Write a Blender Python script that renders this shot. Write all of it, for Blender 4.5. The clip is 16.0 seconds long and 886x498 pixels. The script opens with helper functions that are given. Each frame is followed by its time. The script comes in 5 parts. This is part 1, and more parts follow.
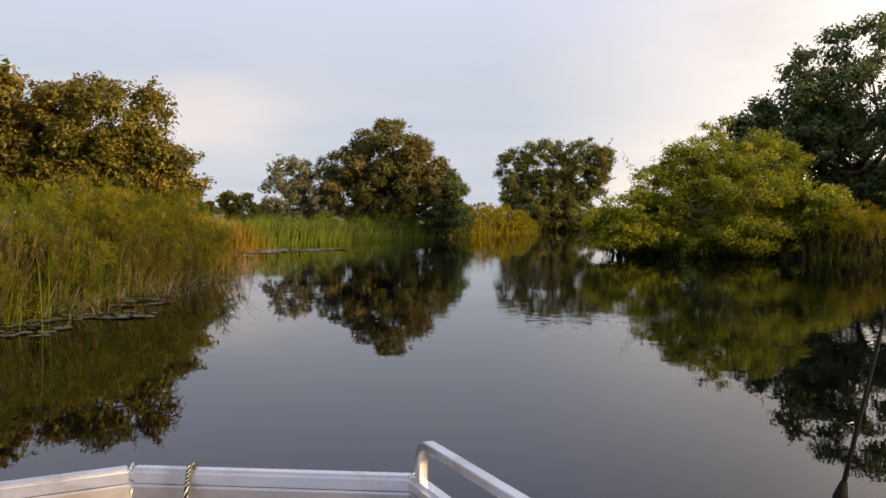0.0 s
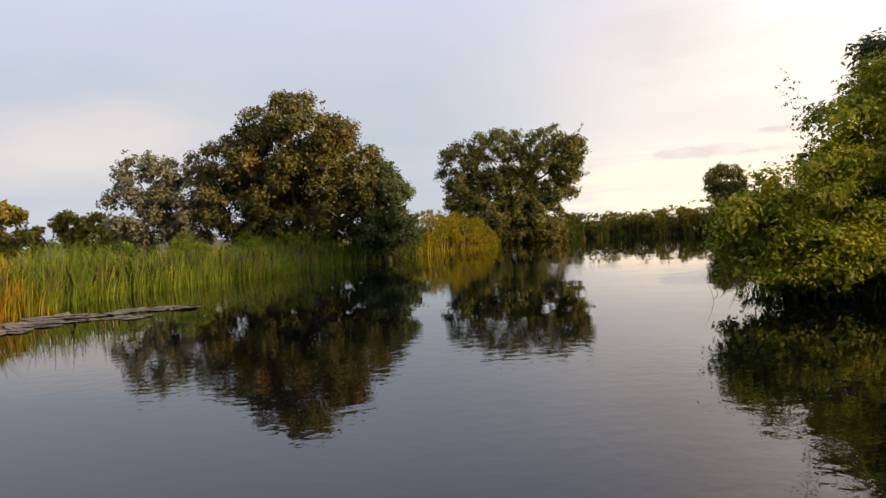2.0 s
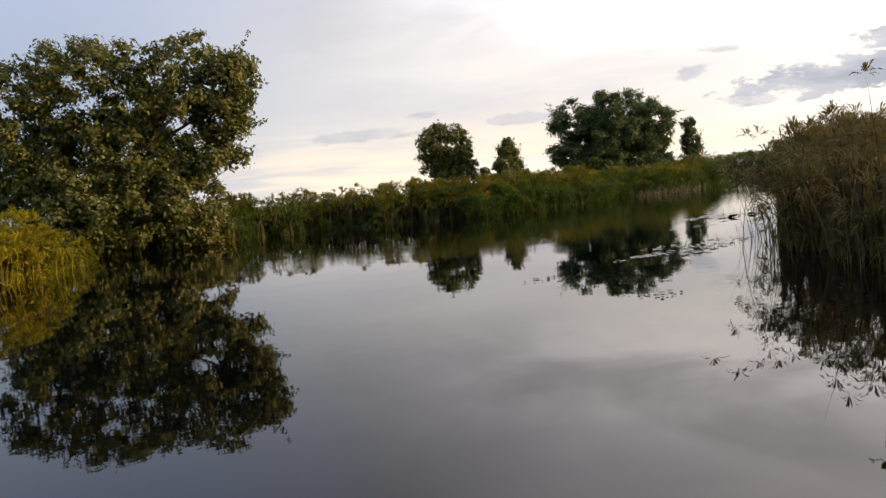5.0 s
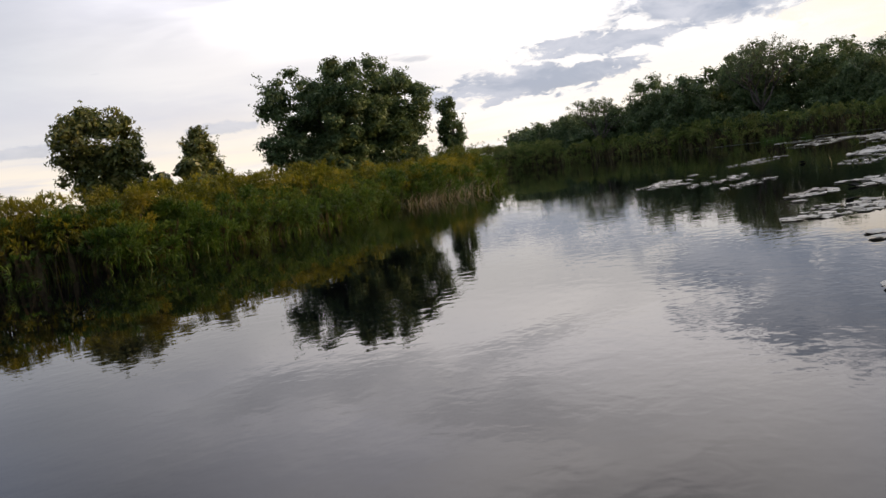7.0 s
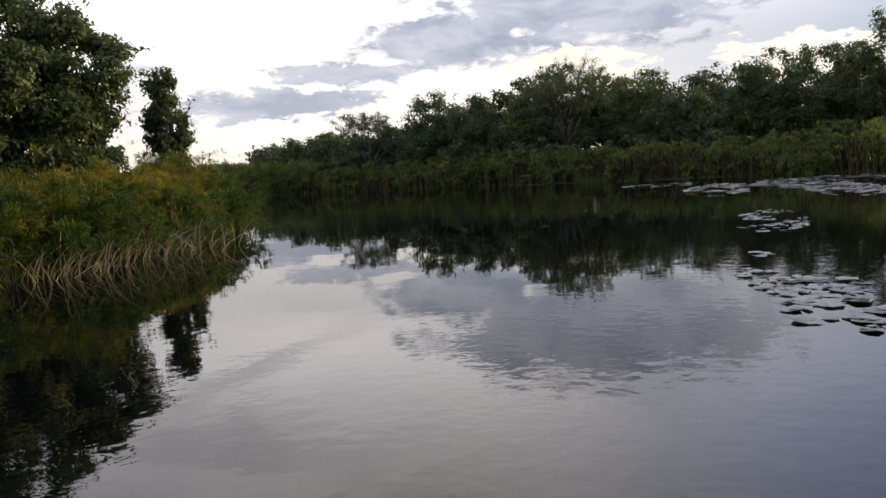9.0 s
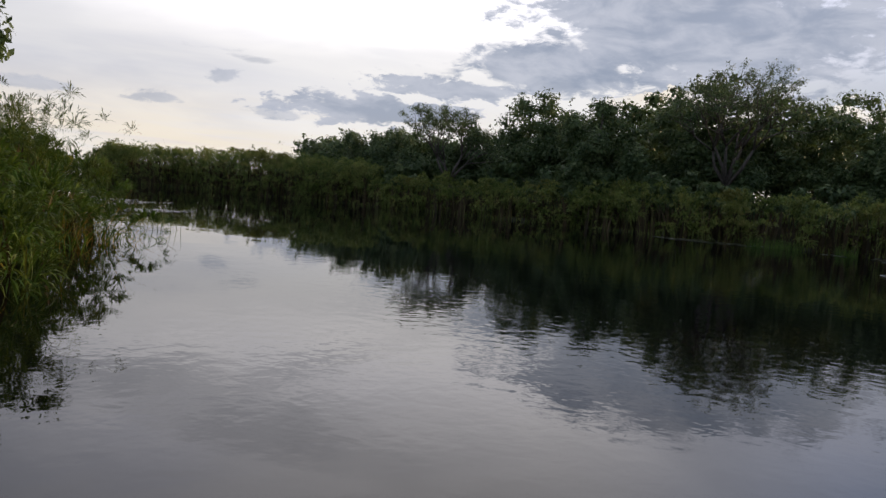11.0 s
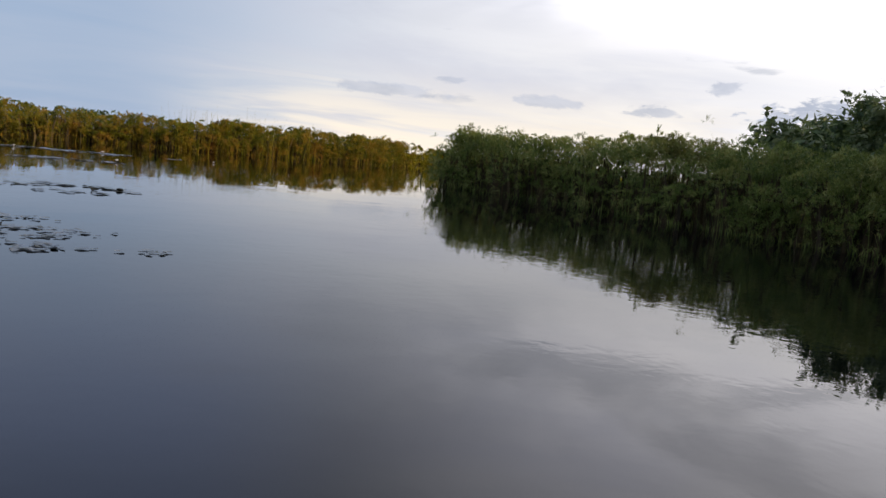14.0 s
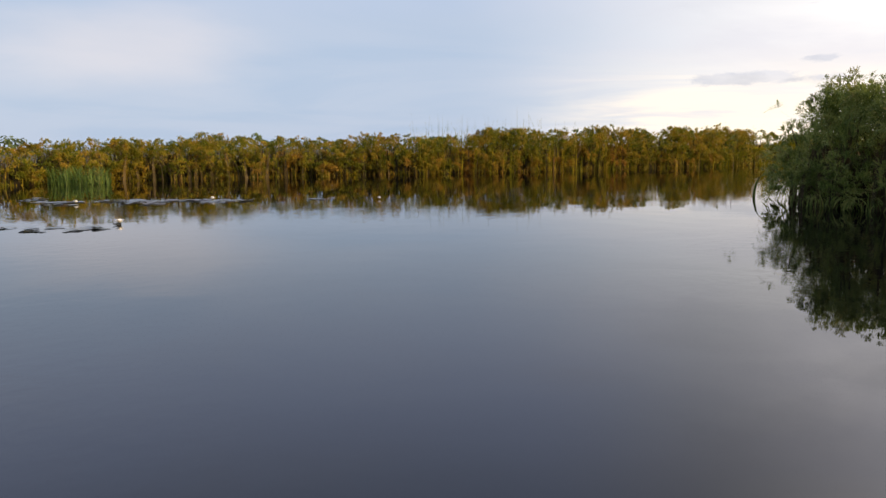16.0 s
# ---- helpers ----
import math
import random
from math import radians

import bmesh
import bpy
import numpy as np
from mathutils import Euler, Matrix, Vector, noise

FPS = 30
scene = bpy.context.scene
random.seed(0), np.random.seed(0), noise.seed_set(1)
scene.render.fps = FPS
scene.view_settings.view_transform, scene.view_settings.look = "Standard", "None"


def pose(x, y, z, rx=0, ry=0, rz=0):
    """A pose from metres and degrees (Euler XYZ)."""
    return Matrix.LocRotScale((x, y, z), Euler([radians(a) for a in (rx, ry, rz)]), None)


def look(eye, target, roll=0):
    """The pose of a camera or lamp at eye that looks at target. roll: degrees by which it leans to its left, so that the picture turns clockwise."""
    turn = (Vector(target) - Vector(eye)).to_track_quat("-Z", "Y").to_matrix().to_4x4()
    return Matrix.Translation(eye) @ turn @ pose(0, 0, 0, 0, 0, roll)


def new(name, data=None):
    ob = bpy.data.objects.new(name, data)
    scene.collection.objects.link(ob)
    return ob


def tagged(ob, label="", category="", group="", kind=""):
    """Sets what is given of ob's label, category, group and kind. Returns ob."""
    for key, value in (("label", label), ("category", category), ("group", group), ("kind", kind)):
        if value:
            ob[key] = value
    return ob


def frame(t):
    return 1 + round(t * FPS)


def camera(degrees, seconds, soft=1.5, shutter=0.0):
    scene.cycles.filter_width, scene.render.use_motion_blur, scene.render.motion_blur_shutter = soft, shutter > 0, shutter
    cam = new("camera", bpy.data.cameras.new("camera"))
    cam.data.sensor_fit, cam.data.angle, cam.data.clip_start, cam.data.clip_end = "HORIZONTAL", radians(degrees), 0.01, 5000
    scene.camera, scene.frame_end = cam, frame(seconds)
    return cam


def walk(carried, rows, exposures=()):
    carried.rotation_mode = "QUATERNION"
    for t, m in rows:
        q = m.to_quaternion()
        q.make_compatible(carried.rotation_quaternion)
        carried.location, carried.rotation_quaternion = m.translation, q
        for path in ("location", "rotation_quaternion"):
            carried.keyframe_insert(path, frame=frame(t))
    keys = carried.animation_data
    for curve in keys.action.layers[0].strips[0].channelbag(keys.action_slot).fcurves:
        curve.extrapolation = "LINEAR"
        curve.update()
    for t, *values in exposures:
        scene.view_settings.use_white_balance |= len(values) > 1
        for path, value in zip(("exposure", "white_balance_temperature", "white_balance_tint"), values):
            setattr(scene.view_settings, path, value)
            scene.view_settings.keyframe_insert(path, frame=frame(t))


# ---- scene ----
cam = camera(57.9, 16.0, soft=1.5)
# seconds, x, y, z, yaw, pitch, roll of the camera that rides the river
PATH = [
    (0.0, -0.00, 0.00, 1.70, -0.00, -2.40, 0.02),
    (0.5, -0.19, 5.04, 1.72, -0.87, -2.27, 0.81),
    (1.0, -0.39, 9.84, 1.73, -1.45, -2.11, 1.58),
    (1.5, -0.62, 14.83, 1.69, -2.68, -1.80, 2.34),
    (2.0, -0.52, 19.57, 1.65, -5.36, -1.50, 2.87),
    (2.5, -0.28, 24.61, 1.70, -9.81, -1.78, 3.16),
    (3.0, 0.54, 30.07, 1.70, -14.34, -2.36, 3.34),
    (3.7, 2.25, 37.19, 1.70, -19.19, -2.87, 3.13),
    (4.2, 3.87, 42.06, 1.70, -22.26, -3.27, 3.49),
    (4.7, 5.76, 46.78, 1.70, -26.12, -3.80, 4.31),
    (5.3, 8.31, 52.29, 1.66, -32.17, -4.59, 5.78),
    (6.0, 11.59, 58.69, 1.65, -39.10, -5.18, 7.04),
    (6.5, 15.58, 63.04, 1.69, -43.83, -5.58, 7.32),
    (7.0, 19.76, 67.55, 1.67, -49.78, -5.91, 7.48),
    (7.5, 24.15, 71.82, 1.69, -55.93, -6.34, 7.23),
    (8.0, 28.15, 75.26, 1.70, -62.02, -6.42, 6.42),
    (8.5, 32.18, 78.21, 1.70, -66.50, -6.27, 5.24),
    (9.2, 38.43, 81.60, 1.70, -69.03, -5.60, 2.65),
    (9.7, 43.05, 83.71, 1.70, -68.95, -4.94, 0.50),
    (10.2, 47.70, 85.74, 1.70, -67.74, -4.48, -1.65),
    (10.8, 53.22, 88.14, 1.72, -64.18, -4.36, -3.96),
    (11.5, 59.41, 90.72, 1.67, -56.54, -4.71, -5.28),
    (12.0, 63.26, 92.63, 1.67, -50.76, -5.04, -5.72),
    (12.5, 68.20, 95.77, 1.70, -45.39, -5.45, -5.80),
    (13.0, 72.61, 99.08, 1.71, -39.96, -5.88, -6.28),
    (13.5, 76.66, 102.50, 1.68, -34.12, -6.23, -6.43),
    (14.0, 80.21, 106.01, 1.67, -28.05, -6.58, -5.91),
    (14.5, 83.33, 109.96, 1.66, -21.69, -7.06, -4.53),
    (15.0, 86.12, 114.37, 1.61, -15.10, -7.36, -2.51),
    (15.5, 88.43, 119.20, 1.66, -8.82, -7.46, -0.49),
    (16.0, 90.63, 124.32, 1.70, -3.21, -7.26, 0.55),
]
EXPOSE = [(0.0, 0.42, 8420, 13), (1.5, 0.38, 8420, 13), (3.0, 0.27, 8200, 13), (5.5, 0.06, 7150, 10), (7.0, 0.03, 6950, 10), (8.5, 0.1, 6950, 10), (11.2, -0.26, 6650, 9), (12.5, -0.12, 6550, 9), (13.3, -0.06, 6550, 9), (14.0, -0.04, 6620, 9), (14.6, 0.02, 6680, 9), (15.3, 0.14, 6900, 9), (16.0, 0.28, 7150, 10)]
walk(cam, [(t, pose(x, y, z, 90 + p, r, w)) for t, x, y, z, w, p, r in PATH], EXPOSE)

# ---- world and sun ----
SUN_AZ, SUN_EL = 122.0, 15.0          # compass bearing from +y towards +x, elevation
GLOW_AZ = 54.0                        # the brightest part of the clouded sky


def bearing(az, el=0.0):
    a, e = radians(az), radians(el)
    return Vector((math.sin(a) * math.cos(e), math.cos(a) * math.cos(e), math.sin(e)))


class Graph:
    """Small helper to write node trees as expressions."""

    def __init__(self, tree):
        self.tree, self.nodes, self.links = tree, tree.nodes, tree.links

    def add(self, kind):
        return self.nodes.new(kind)

    def put(self, socket, value):
        if isinstance(value, bpy.types.NodeSocket):
            self.links.new(value, socket)
        elif value is not None:
            socket.default_value = value

    def math(self, op, a, b=None, clamp=False):
        n = self.add("ShaderNodeMath")
        n.operation, n.use_clamp = op, clamp
        self.put(n.inputs[0], a), self.put(n.inputs[1], b)
        return n.outputs[0]

    def vec(self, op, a, b=None):
        n = self.add("ShaderNodeVectorMath")
        n.operation = op
        self.put(n.inputs[0], a), self.put(n.inputs[1], b)
        return n.outputs["Value"] if op in ("DOT_PRODUCT", "LENGTH") else n.outputs["Vector"]

    def mix(self, f, a, b, blend="MIX"):
        n = self.add("ShaderNodeMix")
        n.data_type, n.blend_type = "RGBA", blend
        self.put(n.inputs["Factor"], f), self.put(n.inputs[6], a), self.put(n.inputs[7], b)
        return n.outputs[2]

    def smooth(self, x, lo, hi, a=0.0, b=1.0):
        n = self.add("ShaderNodeMapRange")
        n.interpolation_type = "SMOOTHSTEP"
        for s, v in zip(n.inputs, (x, lo, hi, a, b)):
            self.put(s, v)
        return n.outputs[0]

    def noise(self, vector, scale, detail=4.0, rough=0.55, distort=0.0):
        n = self.add("ShaderNodeTexNoise")
        self.put(n.inputs["Vector"], vector)
        n.inputs["Scale"].default_value, n.inputs["Detail"].default_value = scale, detail
        n.inputs["Roughness"].default_value, n.inputs["Distortion"].default_value = rough, distort
        return n.outputs["Fac"]

    def combine(self, x, y, z):
        n = self.add("ShaderNodeCombineXYZ")
        self.put(n.inputs[0], x), self.put(n.inputs[1], y), self.put(n.inputs[2], z)
        return n.outputs[0]

    def scaled(self, vector, scale):
        return self.vec("MULTIPLY", vector, scale)


def build_world():
    world = bpy.data.worlds.new("evening_sky")
    scene.world = world
    world.use_nodes = True
    g = Graph(world.node_tree)
    back = next(n for n in g.nodes if n.type == "BACKGROUND")
    sky = g.add("ShaderNodeTexSky")
    sky.sky_type = "NISHITA"
    sky.sun_disc, sky.sun_elevation, sky.sun_rotation = False, radians(SUN_EL), radians(SUN_AZ)
    d = g.vec("NORMALIZE", g.add("ShaderNodeTexCoord").outputs["Generated"])
    sep = g.add("ShaderNodeSeparateXYZ")
    g.put(sep.inputs[0], d)
    z = g.math("MAXIMUM", sep.outputs[2], 0.0)
    # flat cloud sheet, seen in perspective
    up = g.math("ADD", z, 0.10)
    sheet = g.combine(g.math("DIVIDE", sep.outputs[0], up), g.math("DIVIDE", sep.outputs[1], up), 0.0)
    flat = g.vec("NORMALIZE", g.vec("MULTIPLY", d, (1, 1, 0)))
    glow = g.smooth(g.vec("DOT_PRODUCT", flat, tuple(bearing(GLOW_AZ))), 0.62, 1.0)
    # veil: slate blue in the west and north, nearly white round the glow
    veil = g.mix(glow, (0.37, 0.485, 0.69, 1), (0.90, 0.89, 0.93, 1))
    soft = g.noise(sheet, 0.5, 5, 0.55, 0.5)
    veil = g.mix(g.math("MULTIPLY", g.smooth(soft, 0.36, 0.62, 0.0, 0.75), g.smooth(glow, 0.0, 0.6, 0.25, 1.0)), veil, (0.64, 0.66, 0.78, 1))
    high = g.smooth(z, 0.13, 0.36, 0.0, 1.0)
    veil = g.mix(g.math("MULTIPLY", high, g.smooth(glow, 0.9, 0.1, 0.15, 0.8)), veil, (0.49, 0.61, 0.98, 1))
    grey = g.noise(sheet, 1.1, 5, 0.6, 0.6)
    veil = g.mix(g.math("MULTIPLY", g.smooth(grey, 0.46, 0.68, 0.0, 0.40), g.math("MULTIPLY", g.smooth(z, 0.05, 0.3), g.smooth(glow, 0.0, 0.7, 0.2, 1.0))), veil, (0.50, 0.53, 0.64, 1))
    # one warm lit cloud in the north-west
    away = g.vec("LENGTH", g.vec("MULTIPLY", g.vec("SUBTRACT", d, tuple(bearing(-18, 6.5))), (1.0, 1.0, 3.2)))
    blush = g.math("ADD", away, g.math("MULTIPLY", g.noise(g.vec("MULTIPLY", d, (1, 1, 3)), 5.0, 4), 0.16))
    veil = g.mix(g.smooth(blush, 0.30, 0.10, 0.0, 0.42), veil, (0.80, 0.74, 0.78, 1))
    core = g.smooth(g.vec("DOT_PRODUCT", flat, tuple(bearing(62))), 0.93, 1.0, 0.0, 0.5)
    veil = g.mix(core, veil, (1.15, 1.13, 1.14, 1))
    # brightest low down, where the evening light comes through
    bright = g.math("MULTIPLY", g.math("MULTIPLY", glow, glow), g.smooth(z, 0.34, 0.06, 0.0, 0.10))
    veil = g.mix(1.0, veil, g.combine(g.math("ADD", bright, 1.0), g.math("ADD", bright, 1.0), g.math("ADD", bright, 1.0)), "MULTIPLY")
    # high above the glow the cloud sheet is lit through, faintly pink
    lit = g.math("MULTIPLY", g.smooth(g.vec("DOT_PRODUCT", flat, tuple(bearing(66))), 0.70, 0.97), g.smooth(z, 0.12, 0.25, 0.0, 1.0))
    veil = g.mix(1.0, veil, g.combine(g.math("ADD", lit, 1.0), g.math("ADD", g.math("MULTIPLY", lit, 0.96), 1.0), g.math("ADD", g.math("MULTIPLY", lit, 0.97), 1.0)), "MULTIPLY")
    # broad grey patches in the sheet overhead
    patch = g.math("MULTIPLY", g.smooth(g.noise(g.vec("ADD", sheet, (3.7, 1.2, 0.0)), 0.85, 4, 0.5, 0.8), 0.42, 0.68, 0.0, 0.55), g.smooth(z, 0.12, 0.20))
    veil = g.mix(g.math("MULTIPLY", patch, g.smooth(glow, 0.45, 0.95, 0.1, 1.0)), veil, (0.50, 0.53, 0.63, 1))
    # pale cream bands towards the horizon under the glow
    low = g.math("MULTIPLY", g.smooth(z, 0.015, 0.12, 1.0, 0.0), g.smooth(glow, 0.05, 0.6))
    streak = g.noise(g.vec("MULTIPLY", d, (2.2, 2.2, 30.0)), 1.4, 4, 0.55, 0.5)
    low = g.math("MULTIPLY", low, g.smooth(streak, 0.34, 0.60, 0.2, 1.0))
    veil = g.mix(g.math("MULTIPLY", low, 0.95), veil, (1.12, 1.01, 0.87, 1))
    # single clouds by compass bearing and elevation in degrees
    az = g.math("MULTIPLY", g.math("ARCTAN2", sep.outputs[0], sep.outputs[1]), 57.3)
    el = g.math("MULTIPLY", g.math("ARCSINE", z), 57.3)
    chart = g.combine(az, g.math("MULTIPLY", el, 2.4), 0.0)
    ragged = g.math("ADD", g.math("ADD", g.math("MULTIPLY", g.noise(chart, 0.14, 6, 0.6, 0.3), 2.4), g.math("MULTIPLY", g.noise(g.vec("ADD", chart, (7.0, 3.0, 5.0)), 0.55, 6, 0.62, 0.4), 2.2)), -2.3)
    billow = g.smooth(g.noise(g.vec("ADD", chart, (40.0, 9.0, 0.0)), 0.22, 6, 0.58, 0.4), 0.34, 0.66)

    def cloud(base, bearing_deg, up_deg, wide, tall, low_tone, high_tone, amount=0.9, edge=0.28, torn=1.0):
        a = g.math("DIVIDE", g.math("SUBTRACT", az, bearing_deg), wide)
        e = g.math("DIVIDE", g.math("SUBTRACT", el, up_deg), tall)
        away = g.math("SQRT", g.math("ADD", g.math("MULTIPLY", a, a), g.math("MULTIPLY", e, e)))
        cover = g.smooth(g.math("ADD", away, g.math("MULTIPLY", ragged, torn)), 1.0, 1.0 - edge, 0.0, amount)
        return g.mix(cover, base, g.mix(billow, low_tone, high_tone))

    slate, ash = (0.37, 0.43, 0.58, 1), (0.62, 0.66, 0.80, 1)
    cream, white = (1.10, 1.00, 0.90, 1), (1.02, 1.0, 1.02, 1)
    clouds = cloud(veil, 79, 11.6, 14, 4.4, slate, ash, 0.95, 0.3, 0.55)
    clouds = cloud(clouds, 70, 9.0, 9, 2.0, slate, ash, 0.9, 0.4, 0.8)
    clouds = cloud(clouds, 78.5, 5.4, 5.0, 2.0, cream, white, 1.0, 0.18)
    clouds = cloud(clouds, 93.0, 5.0, 5.5, 2.4, cream, white, 1.0, 0.18)
    for place in ((59.0, 5.0, 8.5, 1.25), (61.5, 6.9, 5.5, 0.8)):
        clouds = cloud(clouds, *place, slate, ash)
    for place in ((46.7, 6.5, 1.8, 0.6), (42.0, 4.5, 2.4, 0.5), (36.0, 4.5, 3.4, 0.45), (24.0, 4.3, 4.6, 0.5), (28.0, 5.4, 1.6, 0.3), (50.5, 4.2, 2.2, 0.4)):
        clouds = cloud(clouds, *place, slate, ash, 0.6, 0.5)
    # small grey flecks over the low sky
    fleck = g.noise(g.vec("MULTIPLY", d, (1.0, 1.0, 5.5)), 7.0, 5, 0.5, 0.2)
    few = g.math("MULTIPLY", g.smooth(fleck, 0.64, 0.72, 0.0, 0.5), g.math("MULTIPLY", g.smooth(z, 0.05, 0.09), g.smooth(z, 0.28, 0.14)))
    clouds = g.mix(g.math("MULTIPLY", few, g.smooth(glow, 0.35, 0.8)), clouds, (0.46, 0.50, 0.62, 1))
    clear = g.mix(1.0, sky.outputs[0], (0.10, 0.10, 0.10, 1), "MULTIPLY")
    whole = g.mix(0.94, clear, clouds)
    g.put(back.inputs["Color"], whole)
    back.inputs["Strength"].default_value = 1.0


build_world()
sun = new("sun", bpy.data.lights.new("sun", "SUN"))
sun.data.energy, sun.data.angle, sun.data.color = 4.6, radians(6), (1.0, 0.76, 0.45)
sun.matrix_world = look(bearing(SUN_AZ, SUN_EL) * 60, (0, 0, 0))

# ---- materials ----


def material(name, build):
    m = bpy.data.materials.new(name)
    m.use_nodes = True
    g = Graph(m.node_tree)
    b = next(n for n in g.nodes if n.type == "BSDF_PRINCIPLED")
    build(g, b)
    return m


def ramp(g, f, stops):
    n = g.add("ShaderNodeValToRGB")
    g.put(n.inputs[0], f)
    e = n.color_ramp.elements
    while len(e) < len(stops):
        e.new(0.5)
    for el, (p, c) in zip(e, stops):
        el.position, el.color = p, (*c, 1)
    return n.outputs[0]


def leafy(name, stops, through_light=0.35, rough=0.55, patch=0.5, brown=(0.16, 0.09, 0.035), gloss=0.15, clumped=0.4):
    """Foliage: a colour for each leaf, patches of dry leaves, some light through."""

    def build(g, b):
        geo, place = g.add("ShaderNodeNewGeometry"), g.add("ShaderNodeTexCoord")
        clump = g.smooth(g.noise(place.outputs["Object"], 1.3, 2, 0.5), 0.32, 0.68)
        each = g.math("ADD", g.math("MULTIPLY", geo.outputs["Random Per Island"], 1.0 - clumped), g.math("MULTIPLY", clump, clumped))
        col = ramp(g, each, stops)
        big = g.noise(place.outputs["Object"], 0.35, 3, 0.6)
        col = g.mix(g.smooth(big, 0.50, 0.72, 0.0, patch), col, (*brown, 1))
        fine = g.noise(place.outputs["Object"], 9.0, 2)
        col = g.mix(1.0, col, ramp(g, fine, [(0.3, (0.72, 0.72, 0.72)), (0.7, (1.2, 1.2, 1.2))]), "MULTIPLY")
        g.put(b.inputs["Base Color"], col)
        b.inputs["Roughness"].default_value = rough
        b.inputs["Specular IOR Level"].default_value = gloss
        t = g.add("ShaderNodeBsdfTranslucent")
        g.put(t.inputs[0], col)
        mixer = g.add("ShaderNodeMixShader")
        mixer.inputs[0].default_value = through_light
        out = next(n for n in g.nodes if n.type == "OUTPUT_MATERIAL")
        g.links.new(b.outputs[0], mixer.inputs[1])
        g.links.new(t.outputs[0], mixer.inputs[2])
        g.links.new(mixer.outputs[0], out.inputs[0])

    return material(name, build)


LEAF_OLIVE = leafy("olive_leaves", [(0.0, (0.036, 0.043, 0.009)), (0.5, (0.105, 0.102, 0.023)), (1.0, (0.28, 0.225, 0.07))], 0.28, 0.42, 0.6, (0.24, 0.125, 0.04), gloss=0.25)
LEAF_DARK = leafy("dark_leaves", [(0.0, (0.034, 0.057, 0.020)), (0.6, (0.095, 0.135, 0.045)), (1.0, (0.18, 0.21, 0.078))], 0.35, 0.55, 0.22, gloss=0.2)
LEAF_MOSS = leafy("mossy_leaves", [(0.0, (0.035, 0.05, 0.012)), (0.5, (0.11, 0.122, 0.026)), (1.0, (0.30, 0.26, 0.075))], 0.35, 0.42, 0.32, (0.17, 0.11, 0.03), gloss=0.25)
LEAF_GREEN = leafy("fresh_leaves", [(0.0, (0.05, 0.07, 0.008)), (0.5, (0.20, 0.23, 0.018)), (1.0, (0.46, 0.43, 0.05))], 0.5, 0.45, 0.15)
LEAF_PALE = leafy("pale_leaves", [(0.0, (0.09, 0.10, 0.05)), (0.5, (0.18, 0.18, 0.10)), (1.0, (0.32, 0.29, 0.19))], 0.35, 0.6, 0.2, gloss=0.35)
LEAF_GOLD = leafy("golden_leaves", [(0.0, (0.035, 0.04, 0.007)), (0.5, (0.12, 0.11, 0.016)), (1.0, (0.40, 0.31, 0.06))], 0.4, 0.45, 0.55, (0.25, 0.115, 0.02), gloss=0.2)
# brighter copy of the golden leaves, sunlight put into the colour
LEAF_GOLD_LIT = leafy("golden_leaves_lit_copy", [(0.0, (0.06, 0.065, 0.010)), (0.5, (0.23, 0.20, 0.03)), (1.0, (0.46, 0.37, 0.08))], 0.45, 0.45, 0.3, (0.30, 0.15, 0.03), gloss=0.2)
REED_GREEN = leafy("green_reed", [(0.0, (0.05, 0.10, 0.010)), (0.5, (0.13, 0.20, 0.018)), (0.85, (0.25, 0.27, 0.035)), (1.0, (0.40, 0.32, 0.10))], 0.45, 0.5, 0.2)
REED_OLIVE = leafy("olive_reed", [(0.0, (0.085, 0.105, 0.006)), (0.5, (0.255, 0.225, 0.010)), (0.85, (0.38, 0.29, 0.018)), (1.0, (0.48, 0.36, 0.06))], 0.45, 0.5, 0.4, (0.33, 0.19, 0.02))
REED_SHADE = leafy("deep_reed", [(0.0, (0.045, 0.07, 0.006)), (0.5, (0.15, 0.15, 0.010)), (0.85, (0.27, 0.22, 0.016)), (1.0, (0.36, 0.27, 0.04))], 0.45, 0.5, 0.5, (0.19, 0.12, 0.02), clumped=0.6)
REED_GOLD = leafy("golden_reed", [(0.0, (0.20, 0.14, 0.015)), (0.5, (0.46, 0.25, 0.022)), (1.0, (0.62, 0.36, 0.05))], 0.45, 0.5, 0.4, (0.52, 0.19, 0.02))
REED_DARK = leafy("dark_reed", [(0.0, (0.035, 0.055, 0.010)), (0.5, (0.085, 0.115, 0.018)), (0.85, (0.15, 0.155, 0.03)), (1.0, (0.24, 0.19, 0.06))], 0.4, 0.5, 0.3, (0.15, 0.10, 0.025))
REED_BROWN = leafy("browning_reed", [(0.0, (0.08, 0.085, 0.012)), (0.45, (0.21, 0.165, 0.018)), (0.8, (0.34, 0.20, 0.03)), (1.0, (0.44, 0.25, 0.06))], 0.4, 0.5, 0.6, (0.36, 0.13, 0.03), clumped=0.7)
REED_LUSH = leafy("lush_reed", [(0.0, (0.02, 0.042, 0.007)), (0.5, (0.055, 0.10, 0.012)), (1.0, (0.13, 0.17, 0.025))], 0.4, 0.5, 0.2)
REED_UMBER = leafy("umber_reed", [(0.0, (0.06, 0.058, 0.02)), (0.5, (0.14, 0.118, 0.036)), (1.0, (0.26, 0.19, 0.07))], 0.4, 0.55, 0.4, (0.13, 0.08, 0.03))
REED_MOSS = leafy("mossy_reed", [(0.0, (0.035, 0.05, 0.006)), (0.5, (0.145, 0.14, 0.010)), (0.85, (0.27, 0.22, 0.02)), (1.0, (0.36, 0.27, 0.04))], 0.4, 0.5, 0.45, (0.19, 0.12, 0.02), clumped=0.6)
